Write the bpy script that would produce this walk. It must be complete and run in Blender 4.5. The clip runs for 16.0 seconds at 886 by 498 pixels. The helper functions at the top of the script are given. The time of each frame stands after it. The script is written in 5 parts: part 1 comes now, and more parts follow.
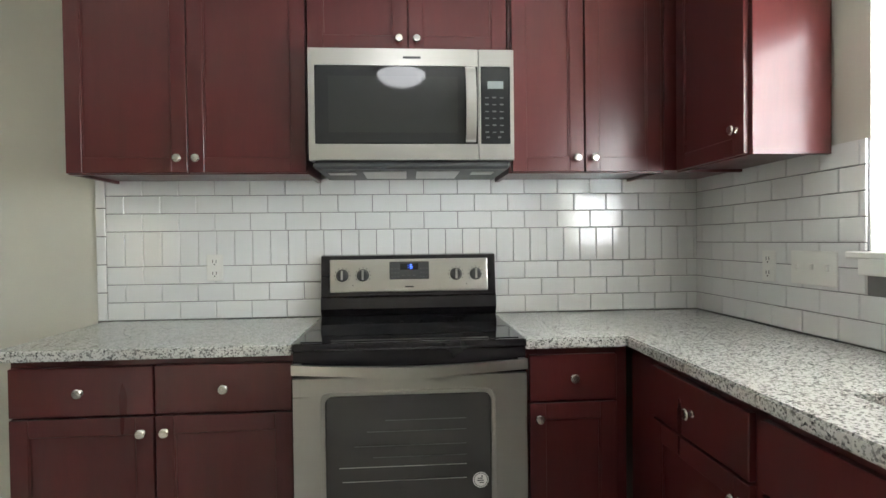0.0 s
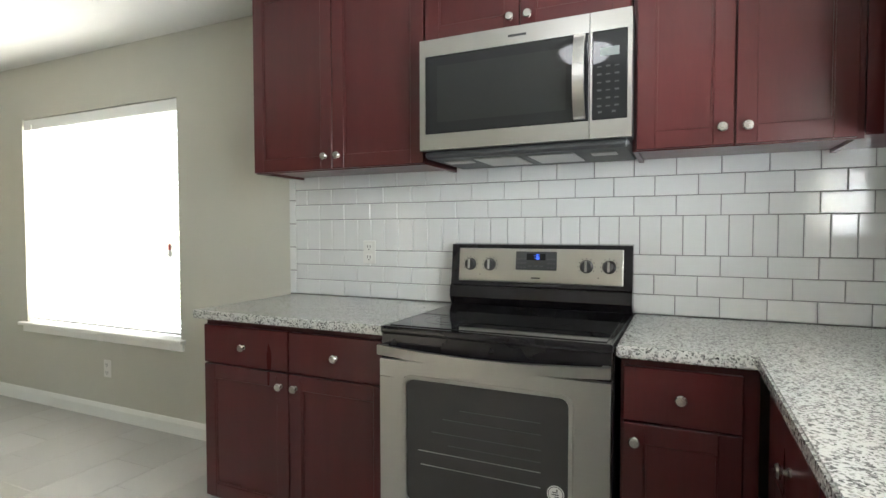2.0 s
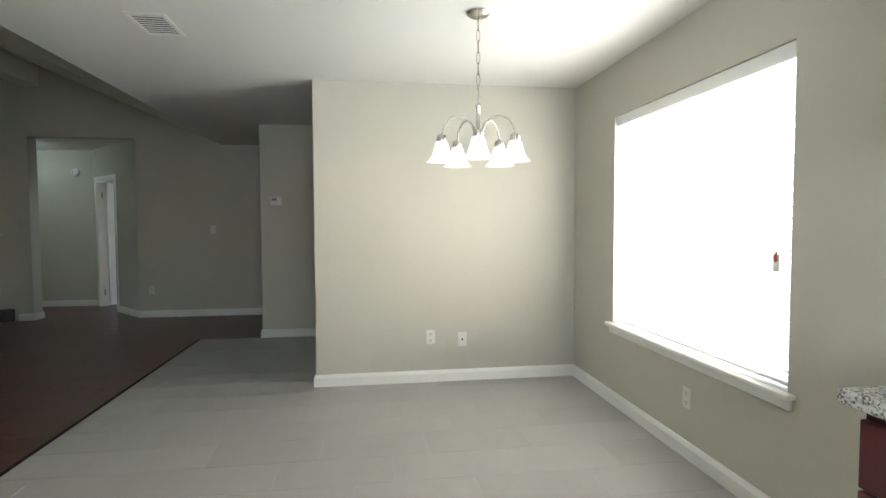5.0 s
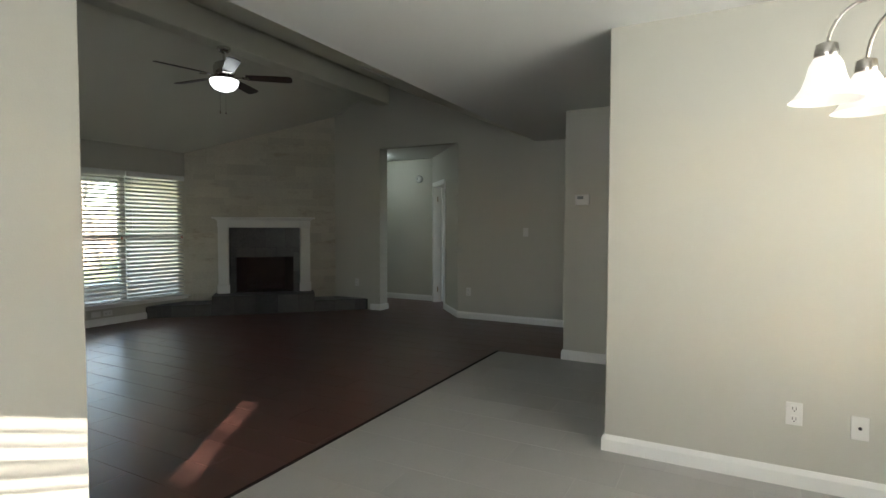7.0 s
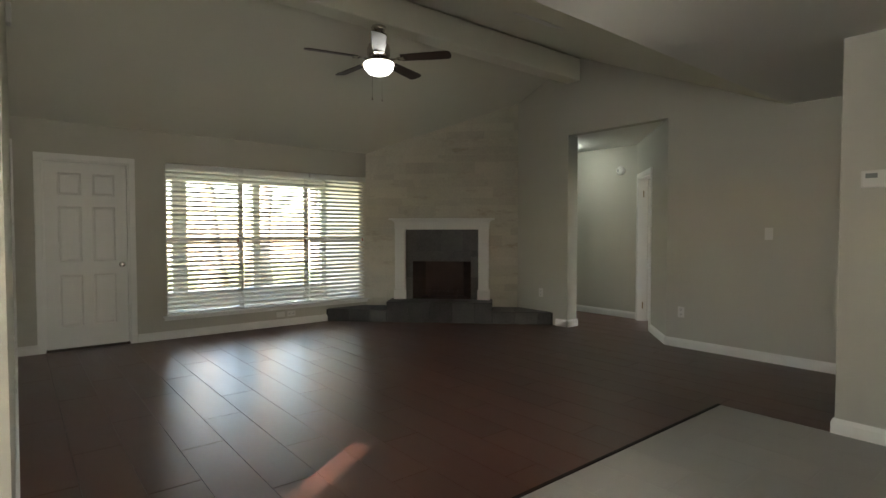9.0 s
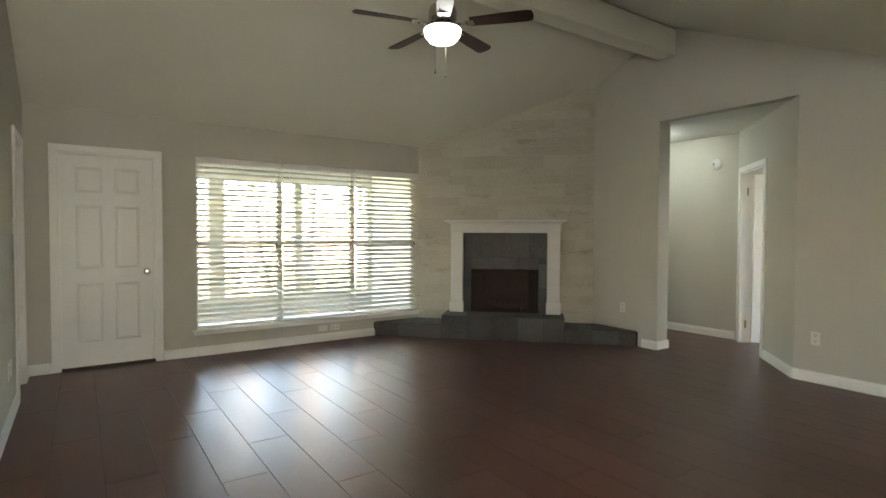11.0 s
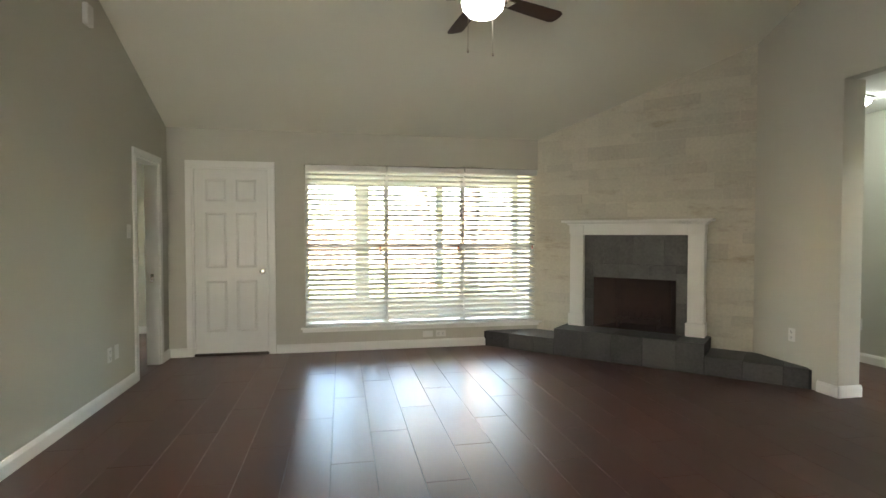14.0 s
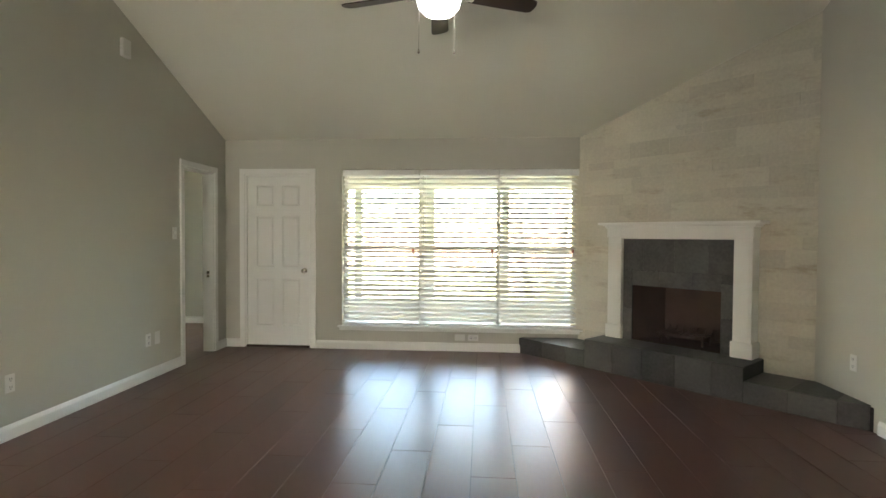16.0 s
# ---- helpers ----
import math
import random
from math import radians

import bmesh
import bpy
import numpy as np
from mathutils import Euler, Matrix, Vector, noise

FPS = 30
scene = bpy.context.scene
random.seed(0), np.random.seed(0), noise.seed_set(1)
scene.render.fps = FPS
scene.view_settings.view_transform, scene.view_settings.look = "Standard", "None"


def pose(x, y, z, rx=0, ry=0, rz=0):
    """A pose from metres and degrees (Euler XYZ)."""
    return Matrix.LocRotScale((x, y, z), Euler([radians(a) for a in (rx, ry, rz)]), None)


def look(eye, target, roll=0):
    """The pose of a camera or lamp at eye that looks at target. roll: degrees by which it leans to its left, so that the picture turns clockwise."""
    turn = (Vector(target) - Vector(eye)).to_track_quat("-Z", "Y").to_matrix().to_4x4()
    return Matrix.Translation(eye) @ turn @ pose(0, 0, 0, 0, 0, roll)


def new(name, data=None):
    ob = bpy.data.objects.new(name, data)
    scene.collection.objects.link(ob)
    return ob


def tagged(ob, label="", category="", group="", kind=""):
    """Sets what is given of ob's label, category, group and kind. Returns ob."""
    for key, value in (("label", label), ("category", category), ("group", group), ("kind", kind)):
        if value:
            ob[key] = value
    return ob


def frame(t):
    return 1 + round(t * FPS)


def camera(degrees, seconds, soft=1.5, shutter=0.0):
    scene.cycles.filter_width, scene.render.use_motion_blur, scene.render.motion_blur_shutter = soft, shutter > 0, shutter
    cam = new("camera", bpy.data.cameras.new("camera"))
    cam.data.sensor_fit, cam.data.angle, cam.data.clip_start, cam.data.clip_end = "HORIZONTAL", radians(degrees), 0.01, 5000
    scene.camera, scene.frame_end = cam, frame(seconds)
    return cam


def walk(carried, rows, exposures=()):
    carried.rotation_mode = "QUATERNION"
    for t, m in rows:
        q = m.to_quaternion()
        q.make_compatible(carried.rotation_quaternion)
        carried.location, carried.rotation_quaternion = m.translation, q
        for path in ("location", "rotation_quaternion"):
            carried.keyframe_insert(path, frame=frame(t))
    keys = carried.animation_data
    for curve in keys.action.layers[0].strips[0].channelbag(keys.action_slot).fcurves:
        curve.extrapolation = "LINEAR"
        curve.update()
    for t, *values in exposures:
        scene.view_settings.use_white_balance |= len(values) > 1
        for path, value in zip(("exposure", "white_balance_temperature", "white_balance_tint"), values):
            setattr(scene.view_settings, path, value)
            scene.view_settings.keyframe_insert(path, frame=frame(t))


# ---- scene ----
cam = camera(80.0, 16.0)
PATH = [
    (0, (0.39, -0.049, 1.252), (0.528, 1.946, 1.219), -0.7),
    (0.5, (0.615, 0.067, 1.247), (0.508, 2.064, 1.19), -0.6),
    (1, (0.751, 0.121, 1.248), (0.437, 2.096, 1.19), -0.6),
    (1.5, (0.925, 0.133, 1.247), (0.331, 2.042, 1.191), -0.3),
    (2, (0.961, 0.118, 1.248), (0.133, 1.937, 1.179), -0.1),
    (2.5, (0.899, 0.093, 1.249), (-0.208, 1.757, 1.181), 0.0),
    (3, (0.759, 0.123, 1.293), (-0.599, 1.588, 1.203), 0.1),
    (3.5, (0.551, 0.146, 1.326), (-1.03, 1.366, 1.226), -0.0),
    (4, (0.398, 0.285, 1.318), (-1.377, 1.201, 1.217), 0.1),
    (4.5, (0.276, 0.473, 1.314), (-1.633, 1.06, 1.215), 0.0),
    (5, (0.144, 0.626, 1.3), (-1.834, 0.908, 1.206), -0.2),
    (5.2, (0.061, 0.677, 1.294), (-1.931, 0.828, 1.208), -0.2),
    (7.3, (-1.256, 0.801, 1.306), (-2.943, -0.269, 1.216), -0.1),
    (7.5, (-1.439, 0.757, 1.301), (-3.073, -0.392, 1.209), -0.3),
    (8, (-1.799, 0.674, 1.282), (-3.271, -0.678, 1.207), -0.1),
    (8.5, (-2.032, 0.547, 1.252), (-3.37, -0.938, 1.185), -0.1),
    (9, (-2.175, 0.411, 1.26), (-3.433, -1.142, 1.193), -0.0),
    (11.5, (-2.681, -0.655, 1.298), (-3.775, -2.327, 1.234), 0.1),
    (12, (-2.874, -0.726, 1.315), (-3.887, -2.45, 1.25), -0.1),
    (12.5, (-3.15, -0.695, 1.286), (-3.993, -2.508, 1.235), -0.1),
    (13, (-3.357, -0.625, 1.316), (-4.05, -2.5, 1.256), -0.0),
    (13.5, (-3.671, -0.481, 1.323), (-4.202, -2.408, 1.26), -0.0),
    (14, (-3.931, -0.441, 1.299), (-4.307, -2.404, 1.241), -0.0),
    (14.5, (-4.251, -0.439, 1.281), (-4.476, -2.426, 1.232), 0.1),
    (15, (-4.494, -0.402, 1.32), (-4.595, -2.399, 1.267), 0.2),
    (15.5, (-4.82, -0.335, 1.331), (-4.771, -2.334, 1.281), 0.3),
    (16, (-5.144, -0.425, 1.308), (-4.993, -2.419, 1.257), 0.3),
]
EXPOSURES = [(0.0, 4.36, 6100, 10.5), (3.0, 4.34, 6000, 10.5), (5.0, 4.33, 5980, 10.8), (7.3, 4.27, 6250, 13), (8.5, 4.43, 6900, 15.5), (9.0, 4.78, 6900, 15), (11.5, 5.74, 6880, 14.5), (12.5, 5.84, 6880, 14.5), (16.0, 6.08, 6880, 14.5)]
walk(cam, [(t, look(eye, target, roll)) for t, eye, target, roll in PATH], EXPOSURES)

# ---- world, sun, large lights ----
SUN_TO = Vector((-0.845, -0.5365, -0.300)).normalized()
world = bpy.data.worlds.new("sky_world")
scene.world = world
world.use_nodes = True
_nt = world.node_tree
_sky = _nt.nodes.new("ShaderNodeTexSky")
_sky.sky_type = "NISHITA"
_sky.sun_disc = False
_sky.sun_elevation = radians(17)
_sky.sun_rotation = math.atan2(0.845, 0.5365)
_nt.links.new(_sky.outputs[0], _nt.nodes["Background"].inputs[0])
_nt.nodes["Background"].inputs[1].default_value = 0.075

_sun = bpy.data.lights.new("sun", "SUN")
_sun.energy, _sun.angle, _sun.color = 3.8, radians(0.6), (1.0, 0.9, 0.78)
new("sun", _sun).matrix_world = look((0, 0, 0), SUN_TO)


def window_lamp(name, eye, target, w, h, power, color=(1, 1, 1)):
    d = bpy.data.lights.new(name, "AREA")
    d.shape, d.size, d.size_y, d.energy, d.color = "RECTANGLE", w, h, power, color
    ob = new(name, d)
    ob.matrix_world = look(eye, target)
    return ob


# daylight in the openings of the dining window and the sink window
window_lamp("dining_window_skylight", (-2.62, 2.474, 1.32), (-2.62, 0, 1.22), 1.58, 1.46, 2.25, (0.97, 0.99, 1.0))
window_lamp("sink_window_skylight", (1.873, 0.79, 1.61), (0, 0.79, 1.41), 1.26, 0.81, 4.5, (0.94, 0.98, 1.0))


# ---- materials ----
def mat(name, color, rough=0.6, metal=0.0, var=0.06, scale=6.0, bump=0.0, bump_scale=60.0, spec=0.5, coat=0.0, fine=0.0, fine_scale=140.0,
        island=0.0, obj=0.0, stretch=None, emit=0.0, trans=0.0, ior=1.45, coat_rough=0.1):
    m = bpy.data.materials.new(name)
    m.use_nodes = True
    nt = m.node_tree
    b = nt.nodes["Principled BSDF"]
    N = nt.nodes.new
    L = nt.links.new
    b.inputs["Roughness"].default_value = rough
    b.inputs["Metallic"].default_value = metal
    b.inputs["Specular IOR Level"].default_value = spec
    b.inputs["Coat Weight"].default_value = coat
    b.inputs["Coat Roughness"].default_value = coat_rough
    b.inputs["Transmission Weight"].default_value = trans
    b.inputs["IOR"].default_value = ior
    b.inputs["Base Color"].default_value = (*color, 1)
    if emit:
        b.inputs["Emission Color"].default_value = (*color, 1)
        b.inputs["Emission Strength"].default_value = emit
    tc = N("ShaderNodeTexCoord")
    mp = N("ShaderNodeMapping")
    mp.inputs["Scale"].default_value = stretch or (1, 1, 1)
    L(tc.outputs["Object"], mp.inputs[0])
    if var or fine or island or obj:
        n1 = N("ShaderNodeTexNoise")
        n1.inputs["Scale"].default_value = scale
        n1.inputs["Detail"].default_value = 4
        L(mp.outputs[0], n1.inputs["Vector"])
        n2 = N("ShaderNodeTexNoise")
        n2.inputs["Scale"].default_value = fine_scale
        n2.inputs["Detail"].default_value = 2
        L(mp.outputs[0], n2.inputs["Vector"])

        def term(src, amount, prev):
            sub = N("ShaderNodeMath")
            sub.operation = "SUBTRACT"
            L(src, sub.inputs[0])
            sub.inputs[1].default_value = 0.5
            ma = N("ShaderNodeMath")
            ma.operation = "MULTIPLY_ADD"
            L(sub.outputs[0], ma.inputs[0])
            ma.inputs[1].default_value = amount * 2
            if prev is None:
                ma.inputs[2].default_value = 1.0
            else:
                L(prev, ma.inputs[2])
            return ma.outputs[0]
        v = term(n1.outputs["Fac"], var, None)
        if fine:
            v = term(n2.outputs["Fac"], fine, v)
        if island:
            g = N("ShaderNodeNewGeometry")
            v = term(g.outputs["Random Per Island"], island, v)
        if obj:
            g = N("ShaderNodeObjectInfo")
            v = term(g.outputs["Random"], obj, v)
        mx = N("ShaderNodeVectorMath")
        mx.operation = "SCALE"
        mx.inputs[0].default_value = color
        L(v, mx.inputs["Scale"])
        L(mx.outputs[0], b.inputs["Base Color"])
        rr = N("ShaderNodeMath")
        rr.operation = "MULTIPLY_ADD"
        L(n1.outputs["Fac"], rr.inputs[0])
        rr.inputs[1].default_value = min(0.25, rough * 0.4)
        rr.inputs[2].default_value = max(0.02, rough - min(0.25, rough * 0.4) / 2)
        L(rr.outputs[0], b.inputs["Roughness"])
    if bump:
        n3 = N("ShaderNodeTexNoise")
        n3.inputs["Scale"].default_value = bump_scale
        n3.inputs["Detail"].default_value = 3
        L(mp.outputs[0], n3.inputs["Vector"])
        bp = N("ShaderNodeBump")
        bp.inputs["Strength"].default_value = bump
        bp.inputs["Distance"].default_value = 0.004
        L(n3.outputs["Fac"], bp.inputs["Height"])
        L(bp.outputs[0], b.inputs["Normal"])
    return m


def granite_mat():
    m = bpy.data.materials.new("granite")
    m.use_nodes = True
    nt = m.node_tree
    b = nt.nodes["Principled BSDF"]
    N, L = nt.nodes.new, nt.links.new
    tc = N("ShaderNodeTexCoord")
    v = N("ShaderNodeTexVoronoi")
    v.inputs["Scale"].default_value = 185
    L(tc.outputs["Object"], v.inputs["Vector"])
    n = N("ShaderNodeTexNoise")
    n.inputs["Scale"].default_value = 150
    n.inputs["Detail"].default_value = 5
    n.inputs["Roughness"].default_value = 0.7
    L(tc.outputs["Object"], n.inputs["Vector"])
    sep = N("ShaderNodeSeparateColor")
    L(v.outputs["Color"], sep.inputs[0])
    mixv = N("ShaderNodeMath")
    mixv.operation = "MULTIPLY_ADD"
    L(n.outputs["Fac"], mixv.inputs[0])
    mixv.inputs[1].default_value = 1.6
    L(sep.outputs[0], mixv.inputs[2])
    half = N("ShaderNodeMath")
    half.operation = "MULTIPLY"
    L(mixv.outputs[0], half.inputs[0])
    half.inputs[1].default_value = 0.5
    cr = N("ShaderNodeValToRGB")
    e = cr.color_ramp.elements
    e[0].position, e[0].color = 0.34, (0.04, 0.04, 0.04, 1)
    e[1].position, e[1].color = 0.44, (0.17, 0.168, 0.16, 1)
    k = cr.color_ramp.elements.new(0.56)
    k.color = (0.34, 0.335, 0.315, 1)
    k = cr.color_ramp.elements.new(0.66)
    k.color = (0.55, 0.545, 0.515, 1)
    L(half.outputs[0], cr.inputs[0])
    L(cr.outputs[0], b.inputs["Base Color"])
    b.inputs["Roughness"].default_value = 0.08
    return m


def wood_floor_mat():
    m = mat("dark_walnut_laminate", (0.105, 0.047, 0.036), rough=0.31, var=0.17, scale=2.2, fine=0.10, fine_scale=26, obj=0.12, stretch=(3, 0.6, 1), bump=0.0, bump_scale=34, spec=0.5)
    return m


def stone_mat():
    """Cream paint over rough stone, rubbed through to tan in long uneven patches."""
    m = mat("painted_stone_wall", (0.54, 0.512, 0.425), 0.72, var=0.10, scale=4.0, fine=0.14, fine_scale=40, obj=0.09, bump=0.9, bump_scale=22)
    nt = m.node_tree
    N, L = nt.nodes.new, nt.links.new
    b = nt.nodes["Principled BSDF"]
    old = b.inputs["Base Color"].links[0].from_socket
    tc = N("ShaderNodeTexCoord")
    mp = N("ShaderNodeMapping")
    mp.inputs["Scale"].default_value = (1.6, 1.6, 5.5)
    L(tc.outputs["Object"], mp.inputs[0])
    n = N("ShaderNodeTexNoise")
    n.inputs["Scale"].default_value = 1.5
    n.inputs["Detail"].default_value = 7
    n.inputs["Roughness"].default_value = 0.68
    L(mp.outputs[0], n.inputs["Vector"])
    cr = N("ShaderNodeValToRGB")
    e = cr.color_ramp.elements
    e[0].position, e[0].color = 0.56, (0, 0, 0, 1)
    e[1].position, e[1].color = 0.74, (0.62, 0.62, 0.62, 1)
    L(n.outputs["Fac"], cr.inputs[0])
    mx = N("ShaderNodeMix")
    mx.data_type = "RGBA"
    L(cr.outputs[0], mx.inputs["Factor"])
    L(old, mx.inputs["A"])
    mx.inputs["B"].default_value = (0.30, 0.22, 0.14, 1)
    L(mx.outputs["Result"], b.inputs["Base Color"])
    return m


M = dict(
    wall=mat("greige_wall_paint", (0.505, 0.492, 0.425), 0.75, var=0.025, scale=1.6, bump=0.16, bump_scale=170),
    ceil=mat("white_ceiling_paint", (0.74, 0.735, 0.70), 0.85, var=0.025, scale=1.8, bump=0.3, bump_scale=110),
    trim=mat("white_trim_paint", (0.78, 0.775, 0.74), 0.38, var=0.02, scale=3),
    door=mat("white_door_paint", (0.74, 0.735, 0.70), 0.36, var=0.025, scale=3, bump=0.05, bump_scale=70),
    cherry=mat("cherry_stained_wood", (0.071, 0.0115, 0.0112), 0.30, var=0.20, scale=3.0, fine=0.12, fine_scale=30, stretch=(5, 5, 0.5), coat=0.25, coat_rough=0.22),
    cherry_dark=mat("dark_cabinet_inside", (0.030, 0.010, 0.008), 0.6, var=0.1),
    granite=granite_mat(),
    tile=mat("white_glazed_tile", (0.66, 0.66, 0.645), 0.09, var=0.02, scale=3, obj=0.025, bump=0.025, bump_scale=9),
    grout=mat("dark_grey_grout", (0.16, 0.155, 0.15), 0.9, var=0.12, scale=30),
    floor_tile=mat("grey_porcelain_floor_tile", (0.43, 0.42, 0.398), 0.40, var=0.10, scale=2.4, fine=0.05, fine_scale=60, obj=0.05, stretch=(1, 2.2, 1)),
    floor_grout=mat("pale_grey_floor_grout", (0.50, 0.49, 0.465), 0.9, var=0.08, scale=20),
    ceil_vault=mat("greige_vault_paint", (0.74, 0.73, 0.64), 0.85, var=0.03, scale=1.4, bump=0.3, bump_scale=110),
    plank=wood_floor_mat(),
    plank_gap=mat("plank_joint", (0.010, 0.006, 0.005), 0.7, var=0.1),
    steel=mat("brushed_stainless_steel", (0.46, 0.45, 0.425), 0.30, 1.0, var=0.02, scale=5, fine=0.035, fine_scale=60, stretch=(0.08, 1, 9)),
    nickel=mat("satin_nickel", (0.60, 0.57, 0.52), 0.26, 1.0, var=0.05, scale=20),
    blackglass=mat("black_glass", (0.016, 0.016, 0.016), 0.02, var=0.05),
    smokeglass=mat("smoked_oven_glass", (0.048, 0.045, 0.042), 0.07, var=0.08, scale=5),
    blackenamel=mat("black_enamel", (0.013, 0.011, 0.012), 0.09, var=0.1),
    darkplastic=mat("dark_grey_plastic", (0.05, 0.05, 0.05), 0.45, var=0.1),
    whiteplastic=mat("white_plastic", (0.68, 0.67, 0.63), 0.35, var=0.02),
    slot=mat("dark_slot", (0.02, 0.02, 0.02), 0.6, var=0.0),
    slate=mat("dark_slate_tile", (0.088, 0.087, 0.083), 0.42, var=0.42, scale=5, fine=0.35, fine_scale=38, obj=0.34, bump=0.35, bump_scale=28),
    slate_joint=mat("slate_joint", (0.035, 0.035, 0.034), 0.8, var=0.1),
    soot=mat("sooty_firebox", (0.075, 0.048, 0.042), 0.9, var=0.35, scale=5, bump=0.4, bump_scale=25),
    stone=stone_mat(),
    slat=mat("white_blind_slat", (0.80, 0.80, 0.78), 0.4, var=0.02, scale=5),
    shade=mat("frosted_glass_shade_lit", (1.0, 0.93, 0.82), 0.35, var=0.0, emit=0.028),
    dome=mat("lit_white_dome", (1.0, 0.98, 0.95), 0.35, var=0.0, emit=0.64),
    bowl=mat("lit_frosted_bowl", (0.95, 1.0, 0.95), 0.35, var=0.0, emit=0.30),
    hall_bowl=mat("lit_hall_dome", (0.86, 1.0, 0.94), 0.35, var=0.0, emit=1.15),
    walnut_blade=mat("dark_walnut_fan_blade", (0.040, 0.020, 0.014), 0.35, var=0.25, scale=4, stretch=(1, 8, 1)),
    glass=mat("clear_window_glass", (0.98, 0.99, 0.98), 0.0, var=0.0, trans=1.0, ior=1.02),
    alu=mat("white_aluminium_frame", (0.70, 0.70, 0.68), 0.4, var=0.03),
    blue_led=mat("blue_led_digits", (0.08, 0.20, 1.0), 0.4, var=0.0, emit=0.07),
    lcd=mat("pale_green_lcd", (0.20, 0.22, 0.21), 0.3, var=0.0, emit=0.003),
    redtag=mat("red_tassel", (0.40, 0.08, 0.06), 0.5, var=0.1),
    grass=mat("sunlit_lawn", (0.20, 0.22, 0.105), 0.9, var=0.18, scale=0.5, fine=0.15, fine_scale=9, bump=0.5, bump_scale=25),
    concrete=mat("porch_concrete", (0.42, 0.41, 0.38), 0.85, var=0.10, scale=2, fine=0.06),
    bark=mat("pale_tree_bark", (0.42, 0.36, 0.29), 0.9, var=0.2, scale=5, stretch=(1, 1, 0.2), bump=0.6, bump_scale=14),
    leaf=mat("green_leaves", (0.12, 0.155, 0.06), 0.7, var=0.3, scale=3, island=0.35),
    fence=mat("weathered_fence_board", (0.58, 0.48, 0.36), 0.85, var=0.12, scale=3, obj=0.08, stretch=(6, 6, 0.4)),
    roof=mat("dark_roof", (0.06, 0.055, 0.05), 0.9, var=0.2, scale=3),
    extwall=mat("exterior_siding", (0.42, 0.36, 0.30), 0.85, var=0.1, scale=3),
    mark=mat("faint_grey_print", (0.075, 0.075, 0.075), 0.5, var=0.0),
    screen=mat("dark_microwave_screen", (0.022, 0.022, 0.021), 0.05, var=0.05),
    sticker=mat("white_sticker", (0.75, 0.74, 0.72), 0.5, var=0.0),
    bronze=mat("dark_bronze_threshold", (0.045, 0.032, 0.024), 0.5, 0.3, var=0.15, scale=12),
    brass=mat("aged_hinge_metal", (0.30, 0.22, 0.12), 0.4, 0.9, var=0.1),
)


def translucent(m, amount, color):
    nt = m.node_tree
    out = nt.nodes["Material Output"]
    tr = nt.nodes.new("ShaderNodeBsdfTranslucent")
    tr.inputs[0].default_value = (*color, 1)
    mix = nt.nodes.new("ShaderNodeMixShader")
    mix.inputs[0].default_value = amount
    nt.links.new(nt.nodes["Principled BSDF"].outputs[0], mix.inputs[1])
    nt.links.new(tr.outputs[0], mix.inputs[2])
    nt.links.new(mix.outputs[0], out.inputs[0])


translucent(M["slat"], 0.16, (0.85, 0.85, 0.82))


# ---- mesh helpers ----
def part(name, bm, material, parent=None, label="", smooth=False):
    me = bpy.data.meshes.new(name)
    bm.normal_update()
    if smooth:
        for f in bm.faces:
            f.smooth = True
    bm.to_mesh(me)
    bm.free()
    me.materials.append(M[material])
    ob = new(name, me)
    if parent is not None:
        ob.parent = parent
    if label:
        ob["label"] = label
    return ob


def smooth_by_angle(ob, deg=40):
    me = ob.data
    for p in me.polygons:
        p.use_smooth = True
    me.set_sharp_from_angle(angle=radians(deg))
    return ob


def empty(name, m=None):
    ob = new(name)
    ob.empty_display_size = 0.1
    if m is not None:
        ob.matrix_world = m
    return ob


def box(bm, x0, x1, y0, y1, z0, z1, bevel=0.0, seg=1):
    xs, ys, zs = sorted((x0, x1)), sorted((y0, y1)), sorted((z0, z1))
    vs = [bm.verts.new((x, y, z)) for x in xs for y in ys for z in zs]
    fs = [bm.faces.new([vs[i] for i in q]) for q in ((0, 1, 3, 2), (4, 6, 7, 5), (0, 4, 5, 1), (2, 3, 7, 6), (0, 2, 6, 4), (1, 5, 7, 3))]
    if bevel:
        es = list({e for f in fs for e in f.edges})
        bmesh.ops.bevel(bm, geom=es, offset=bevel, segments=seg, affect="EDGES", profile=0.6)
    return bm


def B(*a, **k):
    return box(bmesh.new(), *a, **k)


def lathe(bm, profile, n=24, m=Matrix.Identity(4), cap=True):
    rings = []
    for r, z in profile:
        rings.append([bm.verts.new(m @ Vector((r * math.cos(2 * math.pi * i / n), r * math.sin(2 * math.pi * i / n), z))) for i in range(n)])
    for a, b in zip(rings, rings[1:]):
        for i in range(n):
            bm.faces.new((a[i], a[(i + 1) % n], b[(i + 1) % n], b[i]))
    if cap:
        bm.faces.new(list(reversed(rings[0])))
        bm.faces.new(rings[-1])
    return bm


